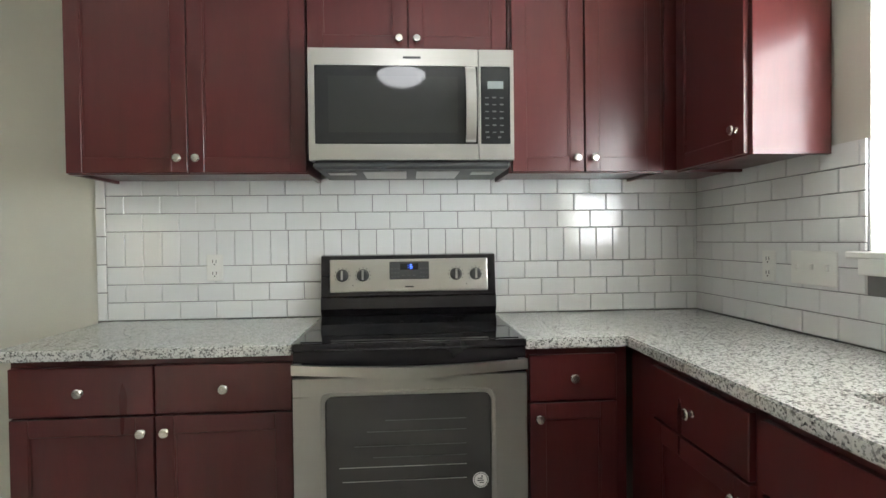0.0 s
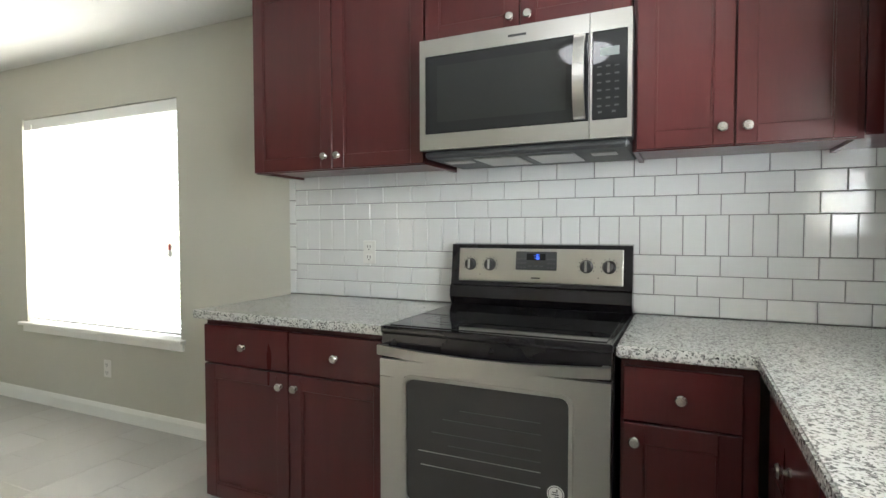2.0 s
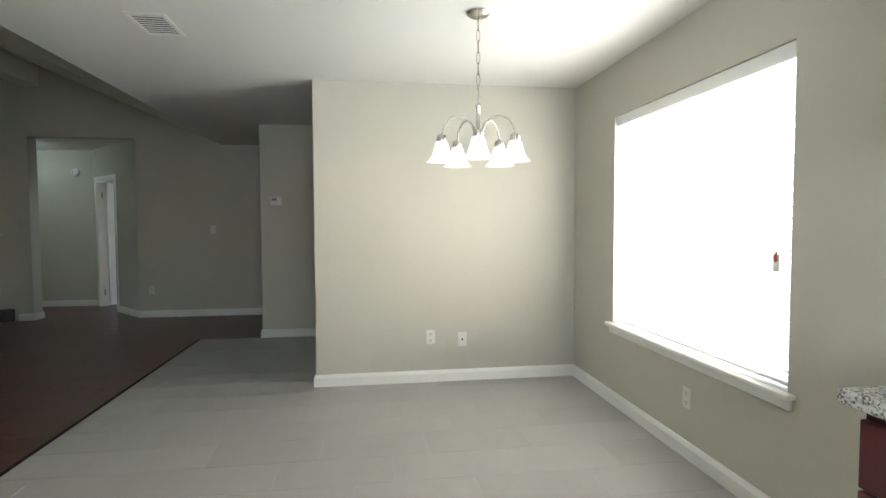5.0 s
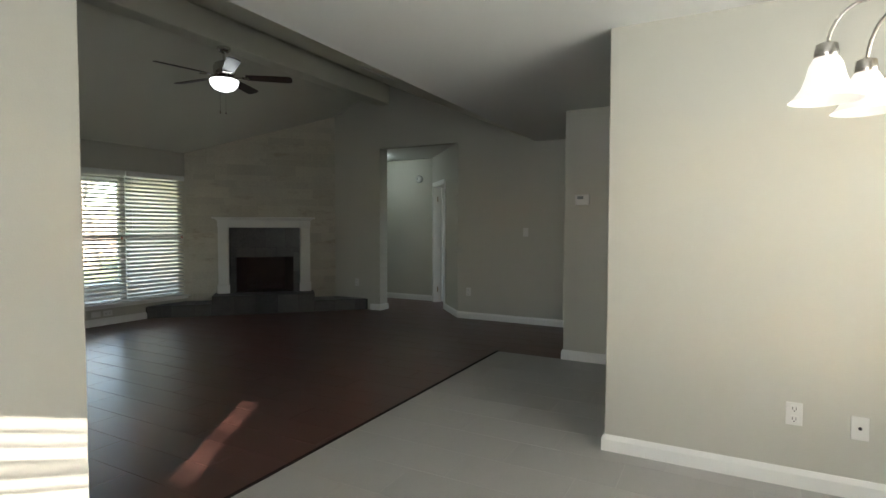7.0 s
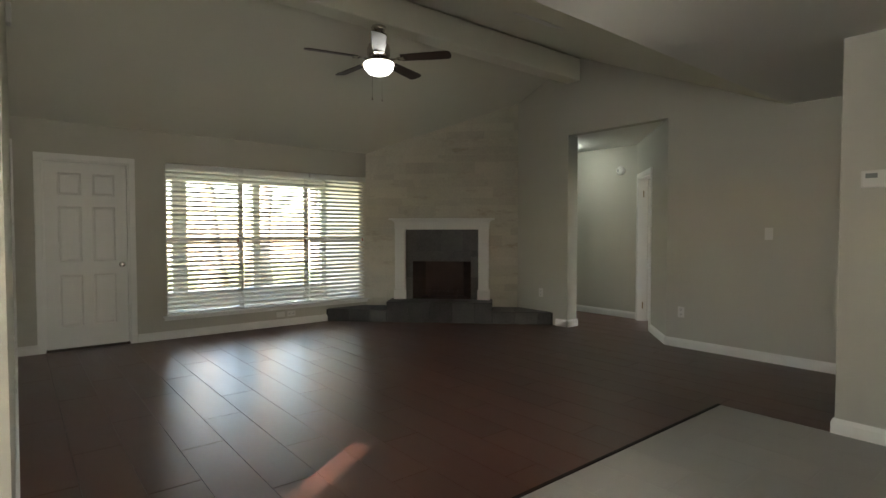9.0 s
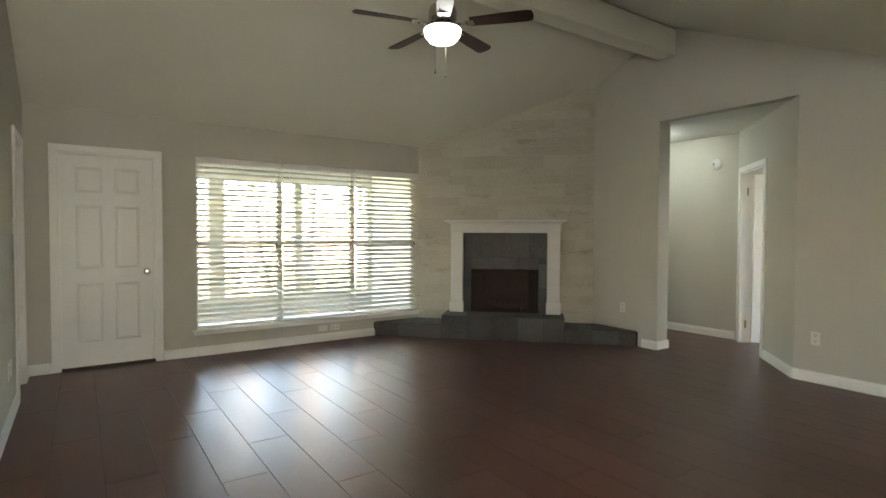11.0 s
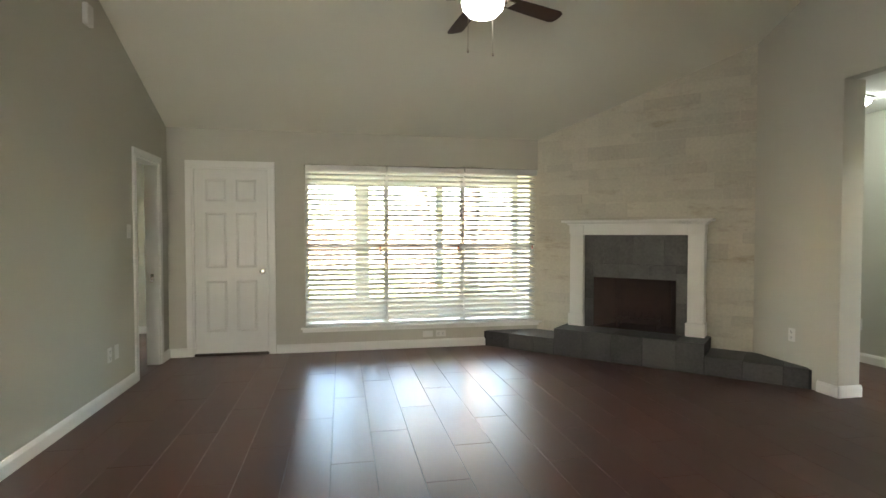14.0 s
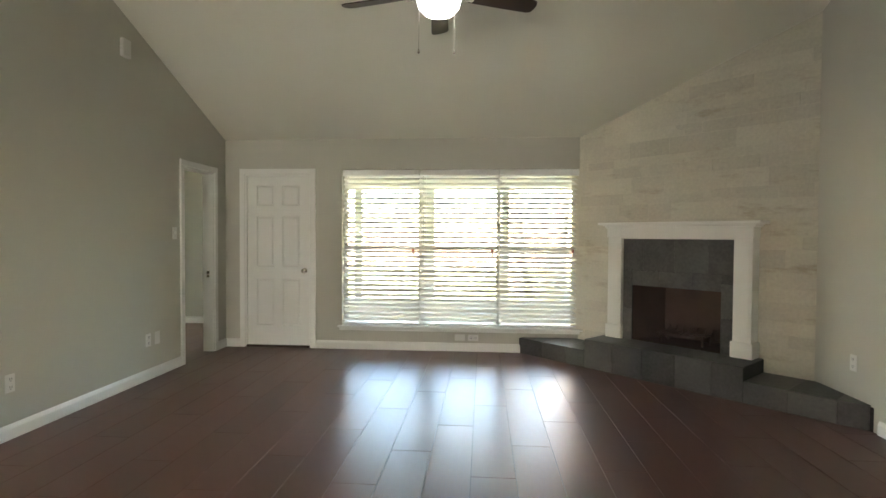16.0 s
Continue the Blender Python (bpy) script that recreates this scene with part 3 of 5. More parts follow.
def blind(w, h, m, tilt, label, pitch=0.0545, slat_w=0.060, tassel=True, wand_x=0.06, drop=0.50):
    """A slatted blind that hangs w wide and h deep; local x across, z down from 0, room towards -y."""
    bl = empty("window_blind", m)
    tagged(bl, label, "blind", group="window blinds")
    part("head_rail", B(0.002, w - 0.002, -0.030, 0.030, -0.050, 0, bevel=0.003), "slat", bl)
    part("valance", B(0, w, -0.040, -0.032, -0.072, 0, bevel=0.003), "slat", bl)
    me = None
    n = round((h - 0.115) / pitch)
    pitch = (h - 0.115) / n
    for i in range(n):
        z = -0.075 - pitch * (i + 0.5)
        if me is None:
            bm = bmesh.new()
            k = 4
            top, bot = [], []
            for j in range(k + 1):
                u = j / k - 0.5
                y, zz = u * slat_w, 0.004 * (1 - 4 * u * u)
                top.append((bm.verts.new((0.004, y, zz + 0.0012)), bm.verts.new((w - 0.004, y, zz + 0.0012))))
                bot.append((bm.verts.new((0.004, y, zz - 0.0012)), bm.verts.new((w - 0.004, y, zz - 0.0012))))
            for a, b in zip(top, top[1:]):
                bm.faces.new((a[0], a[1], b[1], b[0]))
            for a, b in zip(bot, bot[1:]):
                bm.faces.new((b[0], b[1], a[1], a[0]))
            bm.faces.new((top[0][1], top[0][0], bot[0][0], bot[0][1]))
            bm.faces.new((top[-1][0], top[-1][1], bot[-1][1], bot[-1][0]))
            ob = part("slat", bm, "slat", bl)
            me = ob.data
        else:
            ob = new("slat", me)
            ob.parent = bl
        ob.matrix_local = pose(0, 0, z + 0.0015 * math.sin(i * 2.3), tilt + 2.0 * math.sin(i * 1.7), 0, 0.10 * math.sin(i * 3.1))
    zb = -0.075 - pitch * n - 0.012
    part("bottom_rail", B(0.003, w - 0.003, -0.026, 0.026, zb - 0.016, zb, bevel=0.004), "slat", bl)
    for fx in (0.16, 0.84):
        bm = bmesh.new()
        for yy in (-0.027, 0.027):
            tube(bm, [(w * fx, yy, -0.05), (w * fx, yy, zb)], 0.0011, 5)
        part("ladder_cord", bm, "slat", bl)
    bm = bmesh.new()
    tube(bm, [(wand_x, -0.045, -0.04), (wand_x, -0.048, -h * 0.46)], 0.0035, 6)
    part("tilt_wand", bm, "slat", bl)
    if tassel:
        bm = bmesh.new()
        tube(bm, [(w - 0.07, -0.045, -0.05), (w - 0.07, -0.047, -h * drop)], 0.0014, 5)
        part("pull_cord", bm, "slat", bl)
        bm = bmesh.new()
        lathe(bm, [(0.003, 0.03), (0.008, 0.018), (0.011, 0.0), (0.009, -0.012), (0.003, -0.014)], 10)
        part("tassel", bm, "redtag", bl, "small red-brown cord tassel").matrix_local = pose(w - 0.07, -0.047, -h * drop - 0.03)
        part("warning_tag", B(w - 0.085, w - 0.050, -0.0485, -0.0475, -h * drop - 0.085, -h * drop - 0.012), "whiteplastic", bl, "small white warning tag on the cord")
    return bl


# unseen window, added so that daylight reaches the side room
sash_window("window_4", 0.35, 1.45, 0.10, 1, pose(0.25, -7.9, 0.6, 0, 0, 180), "unseen window added to let daylight into the side room")
# dining window (outside towards +y)
wd = DW[1] - DW[0]
sash_window("window_1", wd, DW[3] - DW[2], 0.16, 1, pose(DW[0], YB, DW[2]), "bright dining window with white frame behind blinds")
sill("window_sill", wd, pose(DW[0], YB, DW[2]), depth=0.10)
blind(wd - 0.02, DW[3] - DW[2] - 0.012, pose(DW[0] + 0.01, YB + 0.045, DW[3] - 0.005), -33, "white slatted blind hanging in the dining window", wand_x=0.1, drop=0.60)
# sink window (outside towards +x)
ws = SW[1] - SW[0]
msw = pose(XR, SW[1], SW[2], 0, 0, -90)
sash_window("window_2", ws, SW[3] - SW[2], 0.16, 1, msw, "bright kitchen window above the sink counter")
sill("window_sill", ws, msw, depth=0.10)
blind(ws - 0.045, SW[3] - SW[2] - 0.012, pose(XR + 0.045, SW[1] - 0.035, SW[3] - 0.005, 0, 0, -90), -24, "white slatted blind hanging in the kitchen window", tassel=False)
# living room window (outside towards -y)
wl = LW[1] - LW[0]
mlw = pose(LW[1], YF, LW[2], 0, 0, 180)
sash_window("window_3", wl, LW[3] - LW[2], 0.16, 3, mlw, "wide triple living room window onto the yard")
sill("window_sill", wl, mlw, depth=0.10, apron=0.035)
bw = wl / 3
for i in range(3):
    blind(bw - 0.012, LW[3] - LW[2] - 0.012, mlw @ pose(i * bw + 0.006, 0.045, LW[3] - LW[2] - 0.004), (29, 27, 31)[i], "white slatted blind with open slats in the living room window", wand_x=0.07)


# ---- outlets, switches and small wall fixtures ----
def outlet(m, kind="duplex", label="white duplex wall outlet"):
    o = empty("wall_outlet" if kind != "switch" else "light_switch", m)
    tagged(o, label, "outlet" if kind != "switch" else "switch")
    part("cover_plate", B(-0.036, 0.036, -0.006, 0, -0.058, 0.058, bevel=0.003), "whiteplastic", o)
    if kind == "duplex":
        for z in (-0.026, 0.026):
            part("receptacle", B(-0.017, 0.017, -0.009, -0.006, z - 0.017, z + 0.017, bevel=0.0015), "whiteplastic", o)
            # raised dark bars; their colour stands for the shade in the holes
            bm = bmesh.new()
            box(bm, -0.009, -0.006, -0.0098, -0.009, z - 0.004, z + 0.010)
            box(bm, 0.006, 0.009, -0.0098, -0.009, z - 0.004, z + 0.010)
            box(bm, -0.003, 0.003, -0.0098, -0.009, z - 0.013, z - 0.008)
            part("slots", bm, "slot", o)
    elif kind == "switch":
        part("toggle", B(-0.005, 0.005, -0.018, -0.006, -0.006, 0.014, bevel=0.002), "whiteplastic", o)
    elif kind == "coax":
        bm = bmesh.new()
        lathe(bm, [(0.008, 0), (0.008, 0.004), (0.005, 0.005), (0.005, 0.011)], 12)
        part("connector", bm, "slot", o).matrix_local = pose(0, -0.006, 0, 90, 0, 0)
    return o


outlet(pose(XW, 1.13, 0.372, 0, 0, 90))
outlet(pose(XW, 1.395, 0.345, 0, 0, 90), "coax", "white coaxial wall plate with a dark connector")
outlet(pose(-2.517, YB, 0.335))
outlet(pose(-0.458, YB - 0.011, 1.142), label="white duplex outlet set in the tiled backsplash")
outlet(pose(XR - 0.011, 1.852, 1.14, 0, 0, -90), label="white duplex outlet set in the tiled backsplash")
for k in range(3):
    outlet(pose(XR - 0.011, 1.70 - 0.066 * k, 1.143, 0, 0, -90), "switch", "white toggle switch set in the tiled backsplash")
outlet(pose(XL, -4.927, 0.355, 0, 0, -90))
outlet(pose(XL, -5.06, 0.355, 0, 0, -90), "blank", "blank white wall plate")
outlet(pose(XL, -3.537, 0.355, 0, 0, -90))
outlet(pose(XL, -5.347, 1.319, 0, 0, -90), "switch", "white toggle light switch beside the doorway")
outlet(pose(-4.89, YF, 0.155, 0, 90, 180), "blank", "blank white wall plate lying sideways")
outlet(pose(-5.04, YF, 0.155, 0, 90, 180), "duplex", "white duplex outlet lying sideways")
outlet(pose(XE, -2.395, 0.384, 0, 0, 90))
outlet(pose(XE, -1.551, 1.236, 0, 0, 90), "switch", "white toggle light switch on the wall")
outlet(pose(XE, -4.36, 0.42, 0, 0, 90))
outlet(pose(-9.10, -4.9, 0.38, 0, 0, 90))

th = tagged(empty("thermostat", pose(XT, -0.41, 1.568, 0, 0, 90)), "white thermostat box with a small grey display", "thermostat")
part("housing", B(-0.068, 0.068, -0.028, 0, -0.052, 0.052, bevel=0.006), "whiteplastic", th)
part("display", B(-0.045, 0.012, -0.0295, -0.028, 0.006, 0.034), "lcd", th)
part("button_bar", B(0.026, 0.056, -0.031, -0.028, 0.008, 0.030, bevel=0.001), "whiteplastic", th)

sd = tagged(empty("smoke_detector", pose(-9.10, -3.99, 2.147, 0, 90, 0)), "round white smoke detector on the hall wall", "smoke detector")
bm = bmesh.new()
lathe(bm, [(0.068, 0), (0.068, 0.012), (0.060, 0.028), (0.046, 0.036), (0.0, 0.037)], 28, cap=False)
smooth_by_angle(part("housing", bm, "whiteplastic", sd))
part("label_strip", B(-0.02, 0.016, -0.034, -0.016, 0.0372, 0.0385), "lcd", sd)

bx = tagged(empty("door_chime", pose(XL, -4.642, 2.85, 0, 0, -90)), "small white box high on the side wall", "chime box")
part("housing", B(-0.05, 0.05, -0.035, 0, -0.075, 0.075, bevel=0.006), "whiteplastic", bx)


def vent(m, w, d, n, label):
    v = tagged(empty("ceiling_vent", m), label, "vent")
    bm = bmesh.new()
    f = 0.028
    box(bm, -w / 2, w / 2, -d / 2, -d / 2 + f, -0.006, 0, bevel=0.002)
    box(bm, -w / 2, w / 2, d / 2 - f, d / 2, -0.006, 0, bevel=0.002)
    box(bm, -w / 2, -w / 2 + f, -d / 2 + f, d / 2 - f, -0.006, 0)
    box(bm, w / 2 - f, w / 2, -d / 2 + f, d / 2 - f, -0.006, 0)
    part("frame", bm, "trim", v)
    # no hole here: a black sheet carries the shade inside the duct
    part("duct_opening", B(-w / 2 + f, w / 2 - f, -d / 2 + f, d / 2 - f, -0.002, -0.0005), "slot", v)
    for i in range(n):
        x = -w / 2 + f + (w - 2 * f) * (i + 0.5) / n
        s = part("slat", B(-0.0045, 0.0045, -d / 2 + f, d / 2 - f, -0.0006, 0.0006), "trim", v)
        s.matrix_local = pose(x, 0, -0.0045, 0, -20, 0)
    return v


vent(pose(-3.10, -0.55, FLAT, 0, 0, 0), 0.35, 0.22, 9, "white ceiling register with dark slots")
slope_deg = math.degrees(math.atan2(RIDGE[1] - 2.435, YFLAT - RIDGE[0]))
vent(pose(-4.97, -2.0, vault(-2.0), -slope_deg, 0, 0), 0.36, 0.16, 9, "white ceiling register on the sloped ceiling")


# ---- kitchen ----
KNOB = None


def cabinet_knob(parent, m):
    global KNOB
    if KNOB is None:
        ob = smooth_by_angle(part("knob", knob_mesh(0.0165, 0.027), "nickel", parent, "round satin nickel knob"))
        KNOB = ob.data
    else:
        ob = new("knob", KNOB)
        ob.parent = parent
        ob["label"] = "round satin nickel knob"
    ob.matrix_local = m
    return ob


def panel_front(parent, name, x0, x1, z0, z1, knob=None, slab=False):
    """A recessed-panel cabinet front, local front towards -y at y 0; returns the front."""
    bm = bmesh.new()
    t = 0.020
    if slab:
        box(bm, x0, x1, -t, 0, z0, z1, bevel=0.0022)
    else:
        s = 0.058
        box(bm, x0 + s, x1 - s, -t + 0.007, 0, z0 + s, z1 - s)
        c = 0.006
        bars = [("stile", (x0, x0 + s, z0, z1), (x0 + s, x0 + s + c, z0 + s, z1 - s)),
                ("stile", (x1 - s, x1, z0, z1), (x1 - s - c, x1 - s, z0 + s, z1 - s)),
                ("rail", (x0 + s, x1 - s, z0, z0 + s), (x0 + s + c, x1 - s - c, z0 + s, z0 + s + c)),
                ("rail", (x0 + s, x1 - s, z1 - s, z1), (x0 + s + c, x1 - s - c, z1 - s - c, z1 - s))]
    f = part(name, bm, "cherry", parent)
    if not slab:
        for kind, a, bead in bars:
            bm = bmesh.new()
            box(bm, a[0], a[1], -t, 0, a[2], a[3], bevel=0.0016)
            box(bm, bead[0], bead[1], -t + 0.003, -t + 0.0069, bead[2], bead[3])
            part(kind, bm, "cherry", f)
    if knob:
        cabinet_knob(f, pose(knob[0], -t, knob[1], 90, 0, 0))
    return f


def upper_cabinet(m, w, d, z0, z1, doors, label, bare_left=False):
    c = tagged(empty("wall_cabinet", m), label, "cabinet", group="cherry kitchen cabinets")
    part("body", B(0.001, w - 0.001, 0.0, d, z0 + 0.012, z1), "cherry", c)
    bm = bmesh.new()
    box(bm, 0.001, w - 0.001, 0.0, 0.020, z0, z0 + 0.012)
    box(bm, 0.001, 0.018, 0.020, d, z0, z0 + 0.012)
    box(bm, w - 0.018, w - 0.001, 0.020, d, z0, z0 + 0.012)
    part("bottom_rail", bm, "cherry", c)
    for a, b, k in doors:
        panel_front(c, "door", a, b, z0 + 0.004, z1 - 0.006, k)
    return c


UZ0, UZ1, UY = 1.515, 2.36, 2.035
UD = YB - 0.012 - UY
e = 0.003
upper_cabinet(pose(-0.876, UY, 0), 0.89, UD, UZ0, UZ1, [(e, 0.443, (0.443 - 0.032, UZ0 + 0.058)), (0.447, 0.887, (0.447 + 0.032, UZ0 + 0.058))], "dark cherry double-door wall cabinet left of the microwave".replace(" left of", " beside"))
upper_cabinet(pose(0.018, UY, 0), 0.776, UD, 1.985, UZ1, [(e, 0.386, (0.386 - 0.032, 2.03)), (0.390, 0.773, (0.390 + 0.032, 2.03))], "short dark cherry wall cabinet above the microwave")
upper_cabinet(pose(0.798, UY, 0), 0.64, UD, UZ0, UZ1, [(e + 0.012, 0.303, (0.303 - 0.032, UZ0 + 0.058)), (0.309, 0.62, (0.309 + 0.032, UZ0 + 0.058))], "dark cherry double-door wall cabinet in the corner")
upper_cabinet(pose(1.492, 2.03, 0, 0, 0, -90), 0.47, XR - 0.012 - 1.492, UZ0, UZ1, [(0.03, 0.452, (0.452 - 0.036, UZ0 + 0.085))], "dark cherry wall cabinet on the window wall with glossy side")
part("filler", B(1.44, XR - 0.012, 2.034, YB - 0.012, UZ0 + 0.01, UZ1), "cherry", None)
filler = bpy.data.objects["filler"]
tagged(filler, "dark cherry corner filler between wall cabinets", "cabinet filler")


def base_cabinet(m, w, d, fronts, label, z1=0.876):
    c = tagged(empty("base_cabinet", m), label, "cabinet", group="cherry kitchen cabinets")
    part("body", B(0.001, w - 0.001, 0.0, d, 0.10, z1), "cherry", c)
    part("toe_kick", B(0.001, w - 0.001, 0.07, d, 0.0, 0.10), "cherry_dark", c)
    for name, a, b, z0, zt, k, slab in fronts:
        panel_front(c, name, a, b, z0, zt, k, slab)
    return c


BY, BD = 1.755, YB - 0.012 - 1.755
base_cabinet(pose(-0.900, BY, 0), 0.908, BD, [
    ("drawer_front", e, 0.454, 0.693, 0.852, (0.228, 0.772), True), ("drawer_front", 0.460, 0.903, 0.693, 0.852, (0.684, 0.772), True),
    ("door", e, 0.454, 0.115, 0.685, (0.454 - 0.034, 0.635), False), ("door", 0.460, 0.903, 0.115, 0.685, (0.460 + 0.034, 0.635), False)], "dark cherry base cabinet with two drawers and two doors")
base_cabinet(pose(0.796, BY, 0), 0.36, BD, [
    ("drawer_front", 0.010, 0.318, 0.693, 0.852, (0.165, 0.772), True), ("door", 0.010, 0.318, 0.115, 0.685, (0.043, 0.635), False)], "narrow dark cherry base cabinet with drawer and door")
# the sink run faces -x
RX = 1.178
base_cabinet(pose(RX, BY, 0, 0, 0, -90), 0.70, XR - 0.012 - RX, [
    ("drawer_front", 0.19, 0.665, 0.693, 0.852, (0.43, 0.772), True), ("door", 0.19, 0.665, 0.115, 0.685, (0.63, 0.635), False)], "dark cherry base cabinet with drawer and door in the corner")
base_cabinet(pose(RX, BY - 0.70, 0, 0, 0, -90), 0.92, XR - 0.012 - RX, [
    ("drawer_front", 0.006, 0.457, 0.693, 0.852, None, True), ("drawer_front", 0.463, 0.914, 0.693, 0.852, None, True),
    ("door", 0.006, 0.457, 0.115, 0.685, (0.42, 0.635), False), ("door", 0.463, 0.914, 0.115, 0.685, (0.50, 0.635), False)], "dark cherry sink base cabinet with two doors")
base_cabinet(pose(RX, BY - 1.62, 0, 0, 0, -90), 0.75, XR - 0.012 - RX, [
    ("drawer_front", 0.006, 0.744, 0.693, 0.852, (0.375, 0.772), True), ("door", 0.006, 0.744, 0.115, 0.685, (0.70, 0.635), False)], "dark cherry base cabinet at the end of the run")

# counters
CZ0, CZ1, CY = 0.878, 0.914, 1.712
c1 = part("countertop", B(-0.936, 0.006, CY, YB - 0.010, CZ0, CZ1, bevel=0.005, seg=2), "granite")
tagged(c1, "speckled grey-white granite countertop beside the stove", "countertop")
bm = bmesh.new()
SX0, SX1, SY0, SY1 = 1.33, 1.66, 0.20, 1.00   # sink cut-out
rects = [((0.787, CY), (1.143, YB - 0.010)), ((1.143, SY1), (XR - 0.010, YB - 0.010)), ((1.143, -0.64), (SX0, SY1)), ((SX1, -0.64), (XR - 0.010, SY1)), ((SX0, -0.64), (SX1, SY0))]
xs = sorted({0.787, 1.143, SX0, SX1, XR - 0.010})
ys = sorted({-0.64, SY0, SY1, CY, YB - 0.010})
cells = set()
for i in range(len(xs) - 1):
    for j in range(len(ys) - 1):
        cx, cy = (xs[i] + xs[i + 1]) / 2, (ys[j] + ys[j + 1]) / 2
        if cx < 1.143 and cy < CY or (SX0 < cx < SX1 and SY0 < cy < SY1):
            continue
        cells.add((i, j))
vt = {}


def cv(i, j, z):
    if (i, j, z) not in vt:
        vt[(i, j, z)] = bm.verts.new((xs[i], ys[j], z))
    return vt[(i, j, z)]


for i, j in cells:
    bm.faces.new((cv(i, j, CZ1), cv(i + 1, j, CZ1), cv(i + 1, j + 1, CZ1), cv(i, j + 1, CZ1)))
    bm.faces.new((cv(i, j + 1, CZ0), cv(i + 1, j + 1, CZ0), cv(i + 1, j, CZ0), cv(i, j, CZ0)))
    for (di, dj), (a, b) in {(0, -1): ((0, 0), (1, 0)), (0, 1): ((1, 1), (0, 1)), (-1, 0): ((0, 1), (0, 0)), (1, 0): ((1, 0), (1, 1))}.items():
        if (i + di, j + dj) not in cells:
            bm.faces.new((cv(i + a[0], j + a[1], CZ0), cv(i + b[0], j + b[1], CZ0), cv(i + b[0], j + b[1], CZ1), cv(i + a[0], j + a[1], CZ1)))
bm.normal_update()
sharp = [ed for ed in bm.edges if len(ed.link_faces) == 2 and ed.calc_face_angle() > 0.5]
bmesh.ops.bevel(bm, geom=sharp, offset=0.005, segments=2, affect="EDGES")
c2 = part("countertop", bm, "granite")
tagged(c2, "L-shaped speckled grey-white granite countertop with sink cut-out", "countertop")
sink = tagged(empty("kitchen_sink", pose(0, 0, 0)), "undermount stainless steel kitchen sink", "sink")
bm = bmesh.new()
box(bm, SX0 - 0.012, SX0 + 0.0, SY0 - 0.012, SY1 + 0.012, 0.70, CZ0 - 0.001)
box(bm, SX1, SX1 + 0.012, SY0 - 0.012, SY1 + 0.012, 0.70, CZ0 - 0.001)
box(bm, SX0, SX1, SY0 - 0.012, SY0, 0.70, CZ0 - 0.001)
box(bm, SX0, SX1, SY1, SY1 + 0.012, 0.70, CZ0 - 0.001)
box(bm, SX0, SX1, SY0, SY1, 0.70, 0.71)
part("basin", bm, "steel", sink)
bm = bmesh.new()
lathe(bm, [(0.045, 0), (0.045, 0.003), (0.03, 0.004), (0.0, 0.002)], 20, cap=False)
part("drain", bm, "nickel", sink).matrix_local = pose(1.5, 0.6, 0.711)


# ---- range ----
def bars(name, parent, items, material, y, label=""):
    bm = bmesh.new()
    for x0, x1, z0, z1 in items:
        box(bm, x0, x1, y - 0.0012, y, z0, z1)
    return part(name, bm, material, parent, label)


